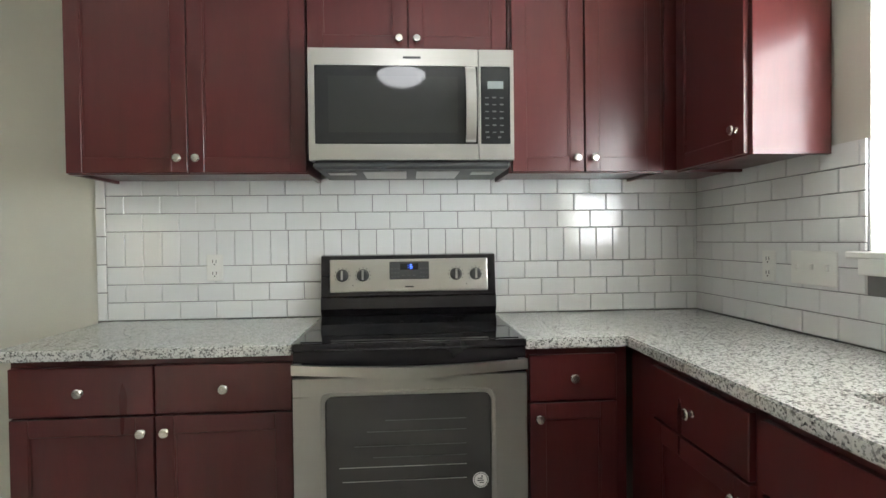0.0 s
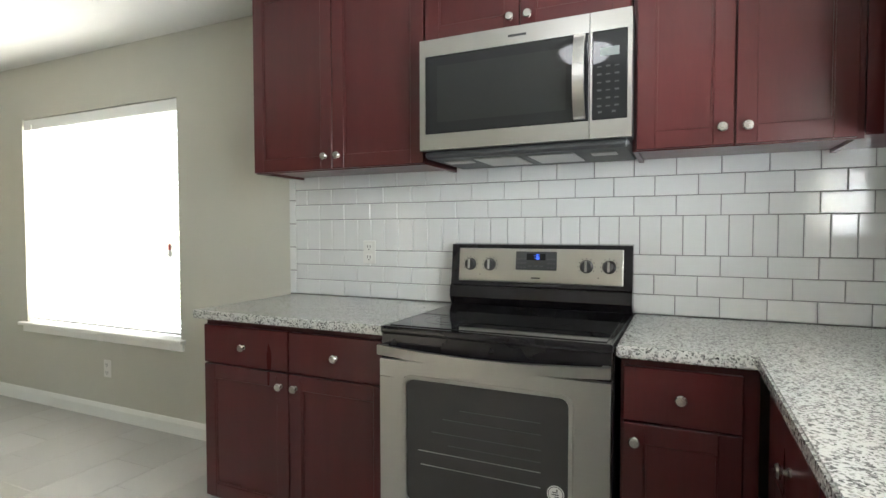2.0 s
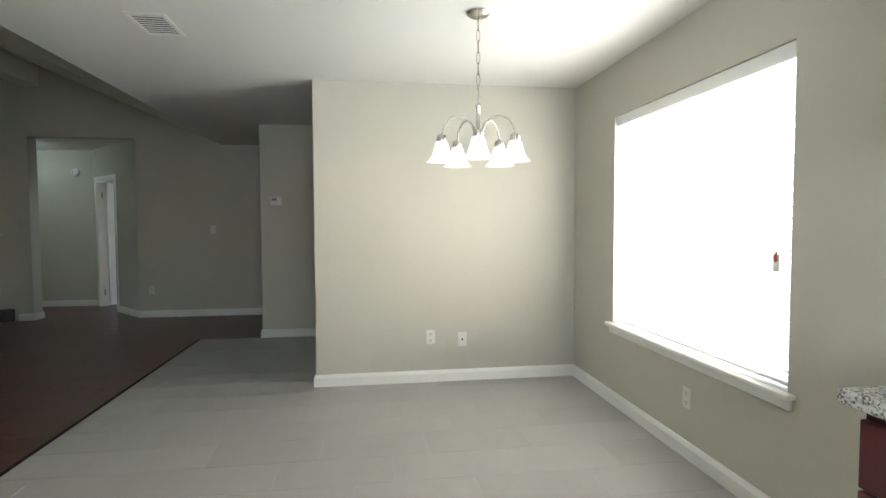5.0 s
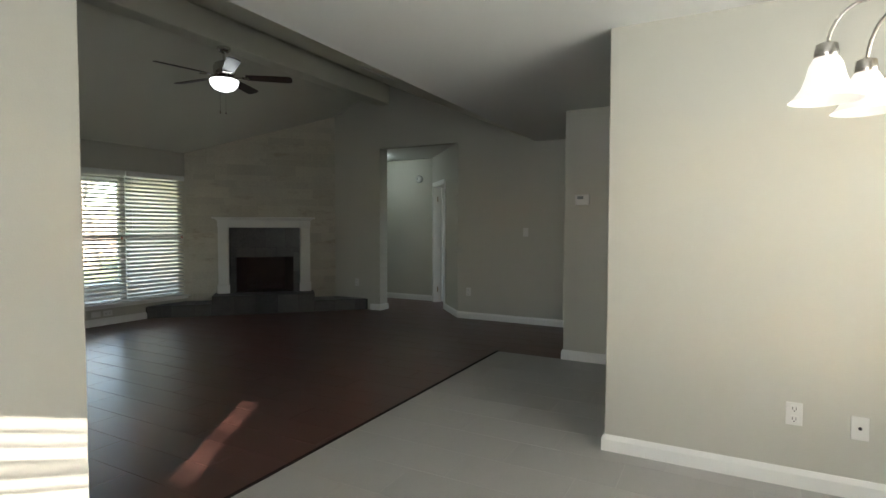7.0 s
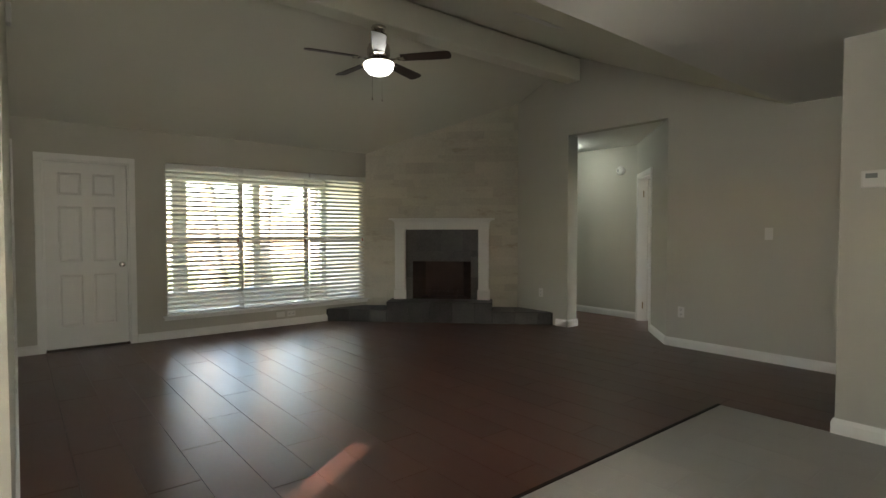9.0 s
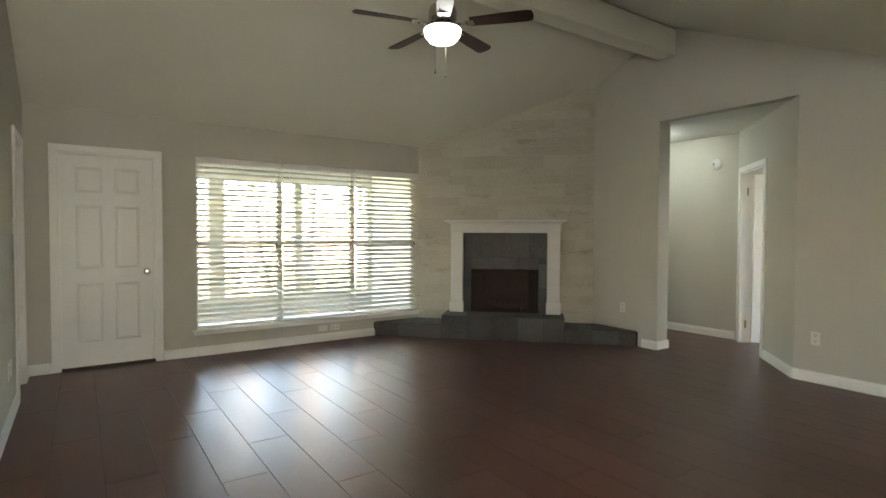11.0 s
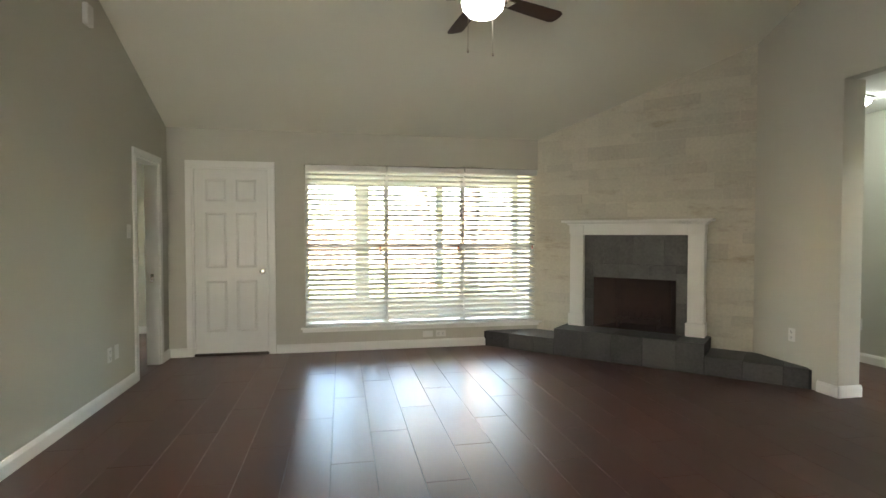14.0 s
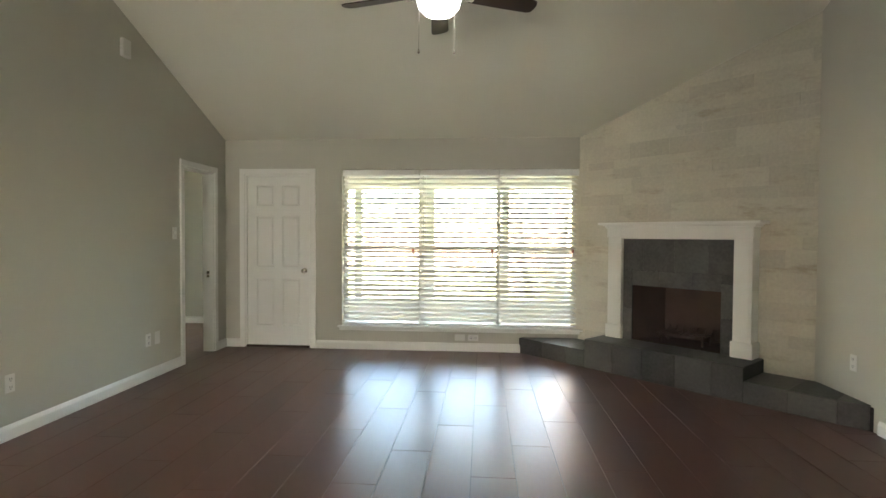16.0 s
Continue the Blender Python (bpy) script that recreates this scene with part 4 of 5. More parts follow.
def build_range():
    """Free-standing electric range, local x across 0 to W, back at y 0, front towards -y."""
    W, D = 0.768, 0.635
    r = tagged(empty("electric_range", pose(0.016, YB - 0.026, 0)), "stainless steel and black electric range with a glass cooktop", "stove")
    part("body", B(0.002, W - 0.002, -D, 0, 0.06, 0.895, bevel=0.003), "blackenamel", r)
    top = part("cooktop", B(0, W, -D - 0.035, -0.055, 0.896, 0.922, bevel=0.008, seg=2), "blackenamel", r, "black enamel cooktop rim")
    part("glass_top", B(0.022, W - 0.022, -D - 0.005, -0.075, 0.9225, 0.9245), "blackglass", top, "black ceramic glass hob")
    for cx, cy, rad in ((0.19, -0.20, 0.075), (0.56, -0.20, 0.095), (0.19, -0.47, 0.105), (0.56, -0.47, 0.08)):
        bm = bmesh.new()
        for rr in (rad, rad * 0.62):
            lathe(bm, [(rr - 0.0012, 0), (rr - 0.0012, 0.0004), (rr + 0.0012, 0.0004), (rr + 0.0012, 0)], 36, cap=False)
        part("burner_ring", bm, "blackenamel", top).matrix_local = pose(cx, cy, 0.9246)
    # backguard
    bm = bmesh.new()
    prof = [(-0.055, 0.922), (-0.078, 0.958), (-0.072, 1.005), (-0.060, 1.012), (-0.040, 1.188), (0.0, 1.192), (0.0, 0.90), (-0.055, 0.90)]
    a = [bm.verts.new((0.0, y, z)) for y, z in prof]
    b = [bm.verts.new((W, y, z)) for y, z in prof]
    for i in range(len(prof)):
        bm.faces.new((a[i], a[(i + 1) % len(prof)], b[(i + 1) % len(prof)], b[i]))
    bm.faces.new(a)
    bm.faces.new(list(reversed(b)))
    bmesh.ops.recalc_face_normals(bm, faces=bm.faces)
    bg = part("backguard", bm, "blackenamel", r, "black backguard with control panel")
    # control panel lies on the leaning face; local frame: x across, z along the face
    lean = math.degrees(math.atan2(0.020, 0.176))
    pm = pose(0, -0.060, 1.012, -lean, 0, 0)
    cp = part("control_panel", B(0.038, W - 0.034, -0.006, 0.0, 0.016, 0.160, bevel=0.004, seg=2), "steel", bg, "brushed steel control panel")
    cp.matrix_local = pm
    for kx in (0.092, 0.182, 0.592, 0.680):
        bm = bmesh.new()
        lathe(bm, [(0.027, 0), (0.027, 0.003), (0.0245, 0.004), (0.0215, 0.016), (0.019, 0.020), (0.0, 0.0205)], 26, cap=False)
        k = smooth_by_angle(part("control_knob", bm, "darkplastic", bg, "dark control knob with a steel grip"), 30)
        k.matrix_local = pm @ pose(kx, -0.006, 0.090, 90, 0, 0)
        g = part("grip", B(-0.0045, 0.0045, -0.021, 0.021, 0.0195, 0.026, bevel=0.0015), "steel", k)
        bm = bmesh.new()
        for t in range(9):
            an = math.radians(-120 + 30 * t)
            x, z = 0.033 * math.sin(an), 0.033 * math.cos(an)
            box(bm, kx + x - 0.0012, kx + x + 0.0012, -0.0068, -0.0060, 0.090 + z - 0.0025, 0.090 + z + 0.0025)
        part("dial_marks", bm, "darkplastic", bg).matrix_local = pm
    disp = part("display_panel", B(0.298, 0.472, -0.0075, -0.006, 0.070, 0.148, bevel=0.002), "darkplastic", bg, "dark control display")
    disp.matrix_local = pm
    part("display_window", B(0.345, 0.425, -0.0085, -0.0075, 0.112, 0.140), "blackglass", disp).matrix_local = Matrix.Identity(4)
    # clock digits ":6" with segments in blue
    seg = [(0.379, 0.382, 0.119, 0.122), (0.379, 0.382, 0.129, 0.132)]
    x0, x1, z0, z1, t = 0.388, 0.399, 0.116, 0.136, 0.0026
    zm = (z0 + z1) / 2
    seg += [(x0, x1, z1 - t, z1), (x0, x1, zm - t / 2, zm + t / 2), (x0, x1, z0, z0 + t), (x0, x0 + t, z0, z1), (x1 - t, x1, z0, zm)]
    bars("clock_digits", disp, seg, "blue_led", -0.0087, "glowing blue clock digit")
    btn = [(0.304 + 0.014 * i, 0.314 + 0.014 * i, 0.078 + 0.018 * j, 0.084 + 0.018 * j) for i in range(3) for j in range(3)]
    btn += [(0.432 + 0.013 * i, 0.441 + 0.013 * i, 0.078 + 0.018 * j, 0.084 + 0.018 * j) for i in range(3) for j in range(3)]
    btn += [(0.352 + 0.024 * i, 0.366 + 0.024 * i, 0.084, 0.090) for i in range(3)]
    bars("button_marks", disp, btn, "mark", -0.0080)
    bars("maker_plate", bg, [(0.366, 0.404, 0.034, 0.040)], "darkplastic", -0.0064).matrix_local = pm
    for dx in (0.136, 0.636):
        bars("indicator_dot", bg, [(dx, dx + 0.004, 0.044, 0.048)], "slot", -0.0064).matrix_local = pm
    # oven door
    d = part("oven_door", bmesh.new(), "steel", r, "brushed steel oven door")
    bm = bmesh.new()
    Y = -D - 0.045
    zt, zb = 0.812, 0.235
    wx0, wx1, wz0, wz1 = 0.098, 0.652, 0.330, 0.760
    xs_, zs_ = [0.004, wx0, wx1, W - 0.004], [zb, wz0, wz1, zt]
    for i in range(3):
        for j in range(3):
            if not (i == 1 and j == 1):
                box(bm, xs_[i], xs_[i + 1], Y, -D - 0.002, zs_[j], zs_[j + 1])
    bmesh.ops.remove_doubles(bm, verts=bm.verts, dist=1e-5)
    bm.to_mesh(d.data)
    bm.free()
    # rounded window: smoked glass with a steel surround
    bm = bmesh.new()

    def rounded(x0, x1, z0, z1, rad, y):
        out = []
        for cx, cz, a0 in ((x1 - rad, z1 - rad, 0), (x0 + rad, z1 - rad, 90), (x0 + rad, z0 + rad, 180), (x1 - rad, z0 + rad, 270)):
            for k in range(5):
                an = math.radians(a0 + 22.5 * k)
                out.append(bm.verts.new((cx + rad * math.cos(an), y, cz + rad * math.sin(an))))
        return out
    o = rounded(wx0 + 0.001, wx1 - 0.001, wz0 + 0.001, wz1 - 0.001, 0.030, Y + 0.004)
    q = rounded(wx0 + 0.001, wx1 - 0.001, wz0 + 0.001, wz1 - 0.001, 0.030, Y + 0.016)
    bm.faces.new(o)
    bm.faces.new(list(reversed(q)))
    for i in range(len(o)):
        bm.faces.new((o[i], q[i], q[(i + 1) % len(o)], o[(i + 1) % len(o)]))
    bmesh.ops.recalc_face_normals(bm, faces=bm.faces)
    part("window_glass", bm, "smokeglass", d, "smoked glass oven window")
    bm = bmesh.new()
    a = rounded(wx0 - 0.006, wx1 + 0.006, wz0 - 0.006, wz1 + 0.006, 0.034, Y - 0.003)
    b = rounded(wx0 + 0.006, wx1 - 0.006, wz0 + 0.006, wz1 - 0.006, 0.027, Y - 0.001)
    c = rounded(wx0 + 0.008, wx1 - 0.008, wz0 + 0.008, wz1 - 0.008, 0.026, Y + 0.005)
    f = rounded(wx0 - 0.008, wx1 + 0.008, wz0 - 0.008, wz1 + 0.008, 0.035, Y + 0.001)
    n = len(a)
    for r0, r1 in ((f, a), (a, b), (b, c)):
        for i in range(n):
            bm.faces.new((r0[i], r0[(i + 1) % n], r1[(i + 1) % n], r1[i]))
    bmesh.ops.recalc_face_normals(bm, faces=bm.faces)
    part("window_trim", bm, "steel", d)
    # corner fillers in black behind the rounded glass
    part("window_back", B(wx0, wx1, Y + 0.018, Y + 0.021, wz0, wz1), "steel", d)
    for z, mt, xa in ((0.471, "steel", 0.06), (0.517, "steel", 0.05), (0.548, "mark", 0.16), (0.585, "mark", 0.10), (0.632, "mark", 0.14), (0.668, "mark", 0.20)):
        bars("oven_rack", d, [(wx0 + xa, wx1 - 0.09, z, z + 0.0024)], mt, Y + 0.0035, "steel oven rack seen through the glass")
    bm = bmesh.new()
    pts = []
    for i in range(25):
        u = i / 24
        pts.append((0.004 + (W - 0.008) * u, Y - 0.020 - 0.030 * math.sin(math.pi * u), 0.846 - 0.008 * math.sin(math.pi * u)))
    for (p0, p1) in zip(pts, pts[1:]):
        for dz0, dz1 in ((-0.016, 0.016),):
            v = [bm.verts.new((p[0], p[1] + dy, p[2] + dz)) for p in (p0, p1) for dy in (0, 0.016) for dz in (dz0, dz1)]
            for q in ((0, 1, 5, 4), (2, 6, 7, 3), (1, 3, 7, 5), (0, 4, 6, 2)):
                bm.faces.new([v[i] for i in q])
    box(bm, 0.006, 0.030, Y - 0.020, -D, 0.834, 0.860)
    box(bm, W - 0.030, W - 0.006, Y - 0.020, -D, 0.834, 0.860)
    bmesh.ops.remove_doubles(bm, verts=bm.verts, dist=1e-5)
    bmesh.ops.recalc_face_normals(bm, faces=bm.faces)
    part("handle", bm, "steel", d, "bowed brushed steel handle")
    part("vent_trim", B(0.004, W - 0.004, -D - 0.030, -D, 0.813, 0.8955), "blackenamel", r)
    # round sticker on the glass
    bm = bmesh.new()
    lathe(bm, [(0.0, 0.0), (0.026, 0.0), (0.026, 0.0006), (0.0, 0.0007)], 28, cap=False)
    st = part("sticker", bm, "sticker", d, "round white sticker with a dark mark")
    st.matrix_local = pose(0.608, Y + 0.0035, 0.462, 90, 0, 0)
    bm = bmesh.new()
    lathe(bm, [(0.021, 0.0008), (0.022, 0.0010), (0.023, 0.0008)], 28, cap=False)
    for x, y, w, h in ((-0.010, 0.004, 0.016, 0.003), (-0.012, -0.003, 0.022, 0.003), (-0.004, -0.010, 0.014, 0.003), (0.002, 0.009, 0.004, 0.006)):
        box(bm, x, x + w, y, y + h, 0.0008, 0.0012)
    part("sticker_mark", bm, "slot", st)
    part("drawer_front", B(0.004, W - 0.004, Y + 0.006, -D, 0.062, 0.226, bevel=0.006), "steel", r, "brushed steel storage drawer")
    for fx in (0.05, W - 0.05):
        for fy in (-0.06, -D + 0.05):
            bm = bmesh.new()
            lathe(bm, [(0.018, 0), (0.018, 0.06)], 12)
            part("foot", bm, "darkplastic", r).matrix_local = pose(fx, fy, 0.0)
    return r


build_range()


# ---- microwave ----
def build_microwave():
    W, H, D = 0.770, 0.415, 0.385
    mw = tagged(empty("microwave_oven", pose(0.034, YB - 0.012, 1.555)), "stainless steel over-the-range microwave with a dark door", "microwave")
    part("case", B(0.002, W - 0.002, -D, 0, 0.0, H, bevel=0.002), "darkplastic", mw)
    Y = -D - 0.030
    xd = 0.634
    bm = bmesh.new()
    wx0, wx1, wz0, wz1 = 0.024, xd - 0.002, 0.060, 0.352
    xs_, zs_ = [0.0, wx0, wx1, xd], [0.0, wz0, wz1, H]
    for i in range(3):
        for j in range(3):
            if not (i == 1 and j == 1):
                box(bm, xs_[i], xs_[i + 1], Y, -D - 0.001, zs_[j], zs_[j + 1])
    bmesh.ops.remove_doubles(bm, verts=bm.verts, dist=1e-5)
    d = part("door", bm, "steel", mw, "brushed steel microwave door")
    part("door_glass", B(wx0, wx1, Y - 0.001, -D - 0.005, wz0, wz1, bevel=0.003), "blackglass", d, "dark glass door panel")
    part("window_screen", B(wx0 + 0.05, wx1 - 0.075, Y - 0.0016, Y - 0.001, wz0 + 0.042, wz1 - 0.040), "screen", d, "perforated dark window screen")
    bm = bmesh.new()
    pts = [(xd - 0.030, Y - 0.012 - 0.030 * math.sin(math.pi * i / 14) ** 0.7, 0.070 + 0.272 * i / 14) for i in range(15)]
    for p0, p1 in zip(pts, pts[1:]):
        v = [bm.verts.new((p[0] + dx, p[1] + dy, p[2])) for p in (p0, p1) for dx in (-0.019, 0.019) for dy in (0, 0.010)]
        for q in ((0, 2, 6, 4), (1, 5, 7, 3), (0, 4, 5, 1), (2, 3, 7, 6)):
            bm.faces.new([v[i] for i in q])
    box(bm, xd - 0.049, xd - 0.011, Y - 0.014, Y, 0.066, 0.084)
    box(bm, xd - 0.049, xd - 0.011, Y - 0.014, Y, 0.328, 0.346)
    bmesh.ops.remove_doubles(bm, verts=bm.verts, dist=1e-5)
    bmesh.ops.recalc_face_normals(bm, faces=bm.faces)
    part("handle", bm, "steel", d, "curved brushed steel handle")
    bm = bmesh.new()
    xs_, zs_ = [xd + 0.003, xd + 0.010, W - 0.014, W], [0.0, 0.060, 0.352, H]
    for i in range(3):
        for j in range(3):
            if not (i == 1 and j == 1):
                box(bm, xs_[i], xs_[i + 1], Y, -D - 0.001, zs_[j], zs_[j + 1])
    bmesh.ops.remove_doubles(bm, verts=bm.verts, dist=1e-5)
    cp = part("control_frame", bm, "steel", mw)
    part("control_panel", B(xd + 0.010, W - 0.014, Y - 0.001, -D - 0.005, 0.060, 0.352, bevel=0.003), "blackglass", cp, "black glass keypad")
    part("clock_display", B(xd + 0.036, W - 0.040, Y - 0.0018, Y - 0.001, 0.268, 0.296), "lcd", cp, "pale display window")
    keys = []
    for rw in range(6):
        for cl in range(3):
            kx, kz = xd + 0.026 + cl * 0.028, 0.232 - rw * 0.026
            keys.append((kx, kx + 0.014, kz, kz + 0.0035 + 0.002 * ((rw + cl) % 2)))
    keys += [(xd + 0.030, xd + 0.042, 0.082, 0.088), (xd + 0.074, xd + 0.086, 0.082, 0.088)]
    bars("keypad_marks", cp, keys, "mark", Y - 0.0012)
    bars("maker_plate", d, [(0.352, 0.418, 0.378, 0.386)], "darkplastic", Y - 0.0003)
    # underside with grille, light and filter
    un = part("underside", B(0.01, W - 0.01, -D - 0.01, -0.01, -0.030, -0.001, bevel=0.010), "darkplastic", mw, "dark grey underside with vents")
    for a, b in ((0.05, 0.16), (0.62, 0.71)):
        part("lamp_lens", B(a, b, -0.30, -0.23, -0.034, -0.030, bevel=0.002), "steel", un)
    for a, b in ((0.19, 0.36), (0.40, 0.57)):
        part("grease_filter", B(a, b, -0.33, -0.10, -0.0335, -0.030, bevel=0.001), "steel", un)
    return mw


build_microwave()

# ---- ceiling lights ----
kl = tagged(empty("ceiling_light", pose(0.37, 0.22, FLAT)), "round white flush ceiling light, lit", "ceiling light")
bm = bmesh.new()
lathe(bm, [(0.185, 0), (0.185, -0.018), (0.17, -0.022)], 36)
part("base_ring", bm, "trim", kl)
bm = bmesh.new()
lathe(bm, [(0.168, -0.022), (0.16, -0.045), (0.13, -0.075), (0.08, -0.095), (0.0, -0.102)], 36, cap=False)
part("dome", bm, "dome", kl, "glowing white glass dome", smooth=True)

hl = tagged(empty("ceiling_light", pose(-8.46, -4.43, 2.505)), "small round hall ceiling light, lit", "ceiling light")
bm = bmesh.new()
lathe(bm, [(0.13, 0), (0.13, -0.015), (0.12, -0.018)], 28)
part("base_ring", bm, "trim", hl)
bm = bmesh.new()
lathe(bm, [(0.118, -0.018), (0.11, -0.045), (0.07, -0.075), (0.0, -0.085)], 28, cap=False)
part("dome", bm, "hall_bowl", hl, "glowing white glass dome", smooth=True)


def build_chandelier(x, y):
    c = tagged(empty("chandelier", pose(x, y, FLAT)), "brushed nickel chandelier with five lit frosted bell shades", "chandelier")
    bm = bmesh.new()
    lathe(bm, [(0.066, 0), (0.066, -0.006), (0.055, -0.018), (0.030, -0.030), (0.010, -0.034), (0.0, -0.034)], 28, cap=False)
    smooth_by_angle(part("canopy", bm, "nickel", c))
    z = -0.036
    for i in range(7):
        bm = bmesh.new()
        pts = []
        for k in range(17):
            a = 2 * math.pi * k / 16
            pts.append((0.0095 * math.cos(a), 0, z - 0.030 + 0.033 * math.sin(a)))
        tube(bm, pts, 0.0023, 6)
        part("chain_link", bm, "nickel", c).matrix_local = pose(0, 0, 0, 0, 0, 90 * (i % 2))
        z -= 0.058
    bm = bmesh.new()
    tube(bm, [(0.020 * math.cos(2 * math.pi * k / 16), 0, z - 0.012 + 0.022 * math.sin(2 * math.pi * k / 16)) for k in range(17)], 0.0035, 8)
    part("ring", bm, "nickel", c)
    z0 = z - 0.036
    bm = bmesh.new()
    lathe(bm, [(0.006, z0 + 0.004), (0.012, z0), (0.017, z0 - 0.015), (0.011, z0 - 0.03), (0.011, z0 - 0.16), (0.018, z0 - 0.175), (0.024, z0 - 0.20), (0.028, z0 - 0.225), (0.020, z0 - 0.25), (0.010, z0 - 0.27), (0.014, z0 - 0.285), (0.005, z0 - 0.30), (0.0, z0 - 0.302)], 20, cap=False)
    smooth_by_angle(part("stem", bm, "nickel", c))
    zs = z0 - 0.215
    for i in range(5):
        an = 72 * i + 60
        m = pose(0, 0, 0, 0, 0, an)
        bm = bmesh.new()
        R = 0.205
        pts = []
        for k in range(17):
            u = k / 16
            ang = math.pi * u
            pts.append((0.02 + (R - 0.02) * (0.5 - 0.5 * math.cos(ang)) if u < 1 else R, 0, zs + 0.145 * math.sin(math.pi * min(u * 1.05, 1) * 0.92) ** 0.8 - 0.02 * u))
        tube(bm, pts, 0.0052, 8)
        arm = part("arm", bm, "nickel", c, smooth=True)
        arm.matrix_local = m
        zc = pts[-1][2]
        bm = bmesh.new()
        lathe(bm, [(0.008, zc + 0.012), (0.024, zc + 0.004), (0.028, zc - 0.020), (0.026, zc - 0.030), (0.0, zc - 0.030)], 18, cap=False)
        smooth_by_angle(part("socket_cup", bm, "nickel", arm)).matrix_local = pose(R, 0, 0)
        bm = bmesh.new()
        lathe(bm, [(0.028, zc - 0.030), (0.037, zc - 0.046), (0.044, zc - 0.075), (0.054, zc - 0.105), (0.070, zc - 0.128), (0.082, zc - 0.138),
                   (0.080, zc - 0.1385), (0.067, zc - 0.126), (0.051, zc - 0.104), (0.041, zc - 0.075), (0.034, zc - 0.047), (0.025, zc - 0.032)], 28, cap=False)
        sh = part("shade", bm, "shade", arm, "glowing frosted white bell shade", smooth=True)
        sh.matrix_local = pose(R, 0, 0)
    return c


build_chandelier(-2.69, 1.225)


def build_fan(x, y, ztop):
    f = tagged(empty("ceiling_fan", pose(x, y, ztop)), "five-blade ceiling fan with dark blades and a lit bowl", "ceiling fan")
    bm = bmesh.new()
    lathe(bm, [(0.068, 0), (0.070, -0.015), (0.055, -0.045), (0.020, -0.062), (0.0, -0.062)], 26, cap=False)
    smooth_by_angle(part("canopy", bm, "nickel", f))
    bm = bmesh.new()
    lathe(bm, [(0.0125, -0.055), (0.0125, -0.15)], 14)
    part("downrod", bm, "nickel", f)
    bm = bmesh.new()
    lathe(bm, [(0.030, -0.140), (0.060, -0.150), (0.095, -0.170), (0.108, -0.205), (0.108, -0.265), (0.095, -0.288), (0.060, -0.298), (0.045, -0.306), (0.075, -0.314), (0.080, -0.330), (0.0, -0.330)], 30, cap=False)
    smooth_by_angle(part("motor_housing", bm, "nickel", f))
    bm = bmesh.new()
    lathe(bm, [(0.138, -0.332), (0.142, -0.345), (0.132, -0.390), (0.098, -0.428), (0.050, -0.446), (0.0, -0.450)], 32, cap=False)
    part("bowl", bm, "bowl", f, "glowing frosted glass bowl", smooth=True)
    bm = bmesh.new()
    lathe(bm, [(0.075, -0.322), (0.140, -0.326), (0.143, -0.336), (0.138, -0.340)], 32, cap=False)
    part("bowl_fitter", bm, "nickel", f, smooth=True)
    for i in range(5):
        an = 72 * i + FAN_TURN
        m = pose(0, 0, 0, 0, 0, an)
        bm = bmesh.new()
        box(bm, 0.085, 0.20, -0.018, 0.018, -0.310, -0.304, bevel=0.002)
        box(bm, 0.18, 0.245, -0.045, 0.045, -0.310, -0.305, bevel=0.002)
        ir = part("blade_iron", bm, "nickel", f)
        ir.matrix_local = m
        bm = bmesh.new()
        out = [(0.215, -0.052), (0.45, -0.062), (0.645, -0.066), (0.675, -0.054), (0.686, -0.020), (0.686, 0.020), (0.675, 0.054), (0.645, 0.066), (0.45, 0.062), (0.215, 0.052)]
        prism(bm, out, -0.003, 0.004)
        bl = part("blade", bm, "walnut_blade", f, "dark walnut fan blade")
        bl.matrix_local = m @ pose(0, 0, -0.298, -12, 0, 0)
    for px, py, ln in ((0.075, 0.05, 0.26), (-0.06, -0.06, 0.21)):
        bm = bmesh.new()
        tube(bm, [(px, py, -0.325), (px * 1.55, py * 1.55, -0.345), (px * 1.6, py * 1.6, -0.42 - ln)], 0.0022, 6)
        lathe(bm, [(0.003, 0.0), (0.007, -0.010), (0.008, -0.022), (0.003, -0.030)], 10, Matrix.Translation((px * 1.6, py * 1.6, -0.42 - ln)))
        part("pull_chain", bm, "nickel", f)
    return f


FAN_TURN = 58
build_fan(-4.85, -3.845, 3.165)

# ---- fireplace ----
FC = Vector((-6.920, -5.477))
FM = pose(FC.x, FC.y, 0, 0, 0, 135)
# local frame: +x runs from the window side towards the hall, -y points into the room
BRICK_D = 0.115      # the stone wall lies this far behind the surround's face
half = math.sqrt(0.5)


def to_world(s, d):
    """Plan place at s along the fireplace and d out into the room."""
    return FC + Vector((-half, half)) * s + Vector((half, half)) * d


hearth = tagged(empty("hearth", FM), "raised slate-tiled fireplace hearth with lower side ledges", "hearth")
# world corner on the far wall and on the west wall, at hearth front and at the stone wall
def s_at_far(d):
    p = to_world(0, d)
    return (p.y - (YF + 0.004)) / -half


def s_at_west(d):
    p = to_world(0, d)
    return (p.x - (XE + 0.004)) / half


FRONT = 0.335
LEDGE, RAISE = 0.172, 0.285
bd = -BRICK_D + 0.004
RL, RR = -0.735, 0.725
def slate_block(name, s0a, s0b, s1a, s1b, z):
    """A block from the stone wall (s0b..s1b) to the front (s0a..s1a)."""
    bm = bmesh.new()
    prism(bm, [(s0a, -FRONT), (s1a, -FRONT), (s1b, -bd), (s0b, -bd)], 0.0, z)
    return part(name, bm, "slate_joint", hearth)


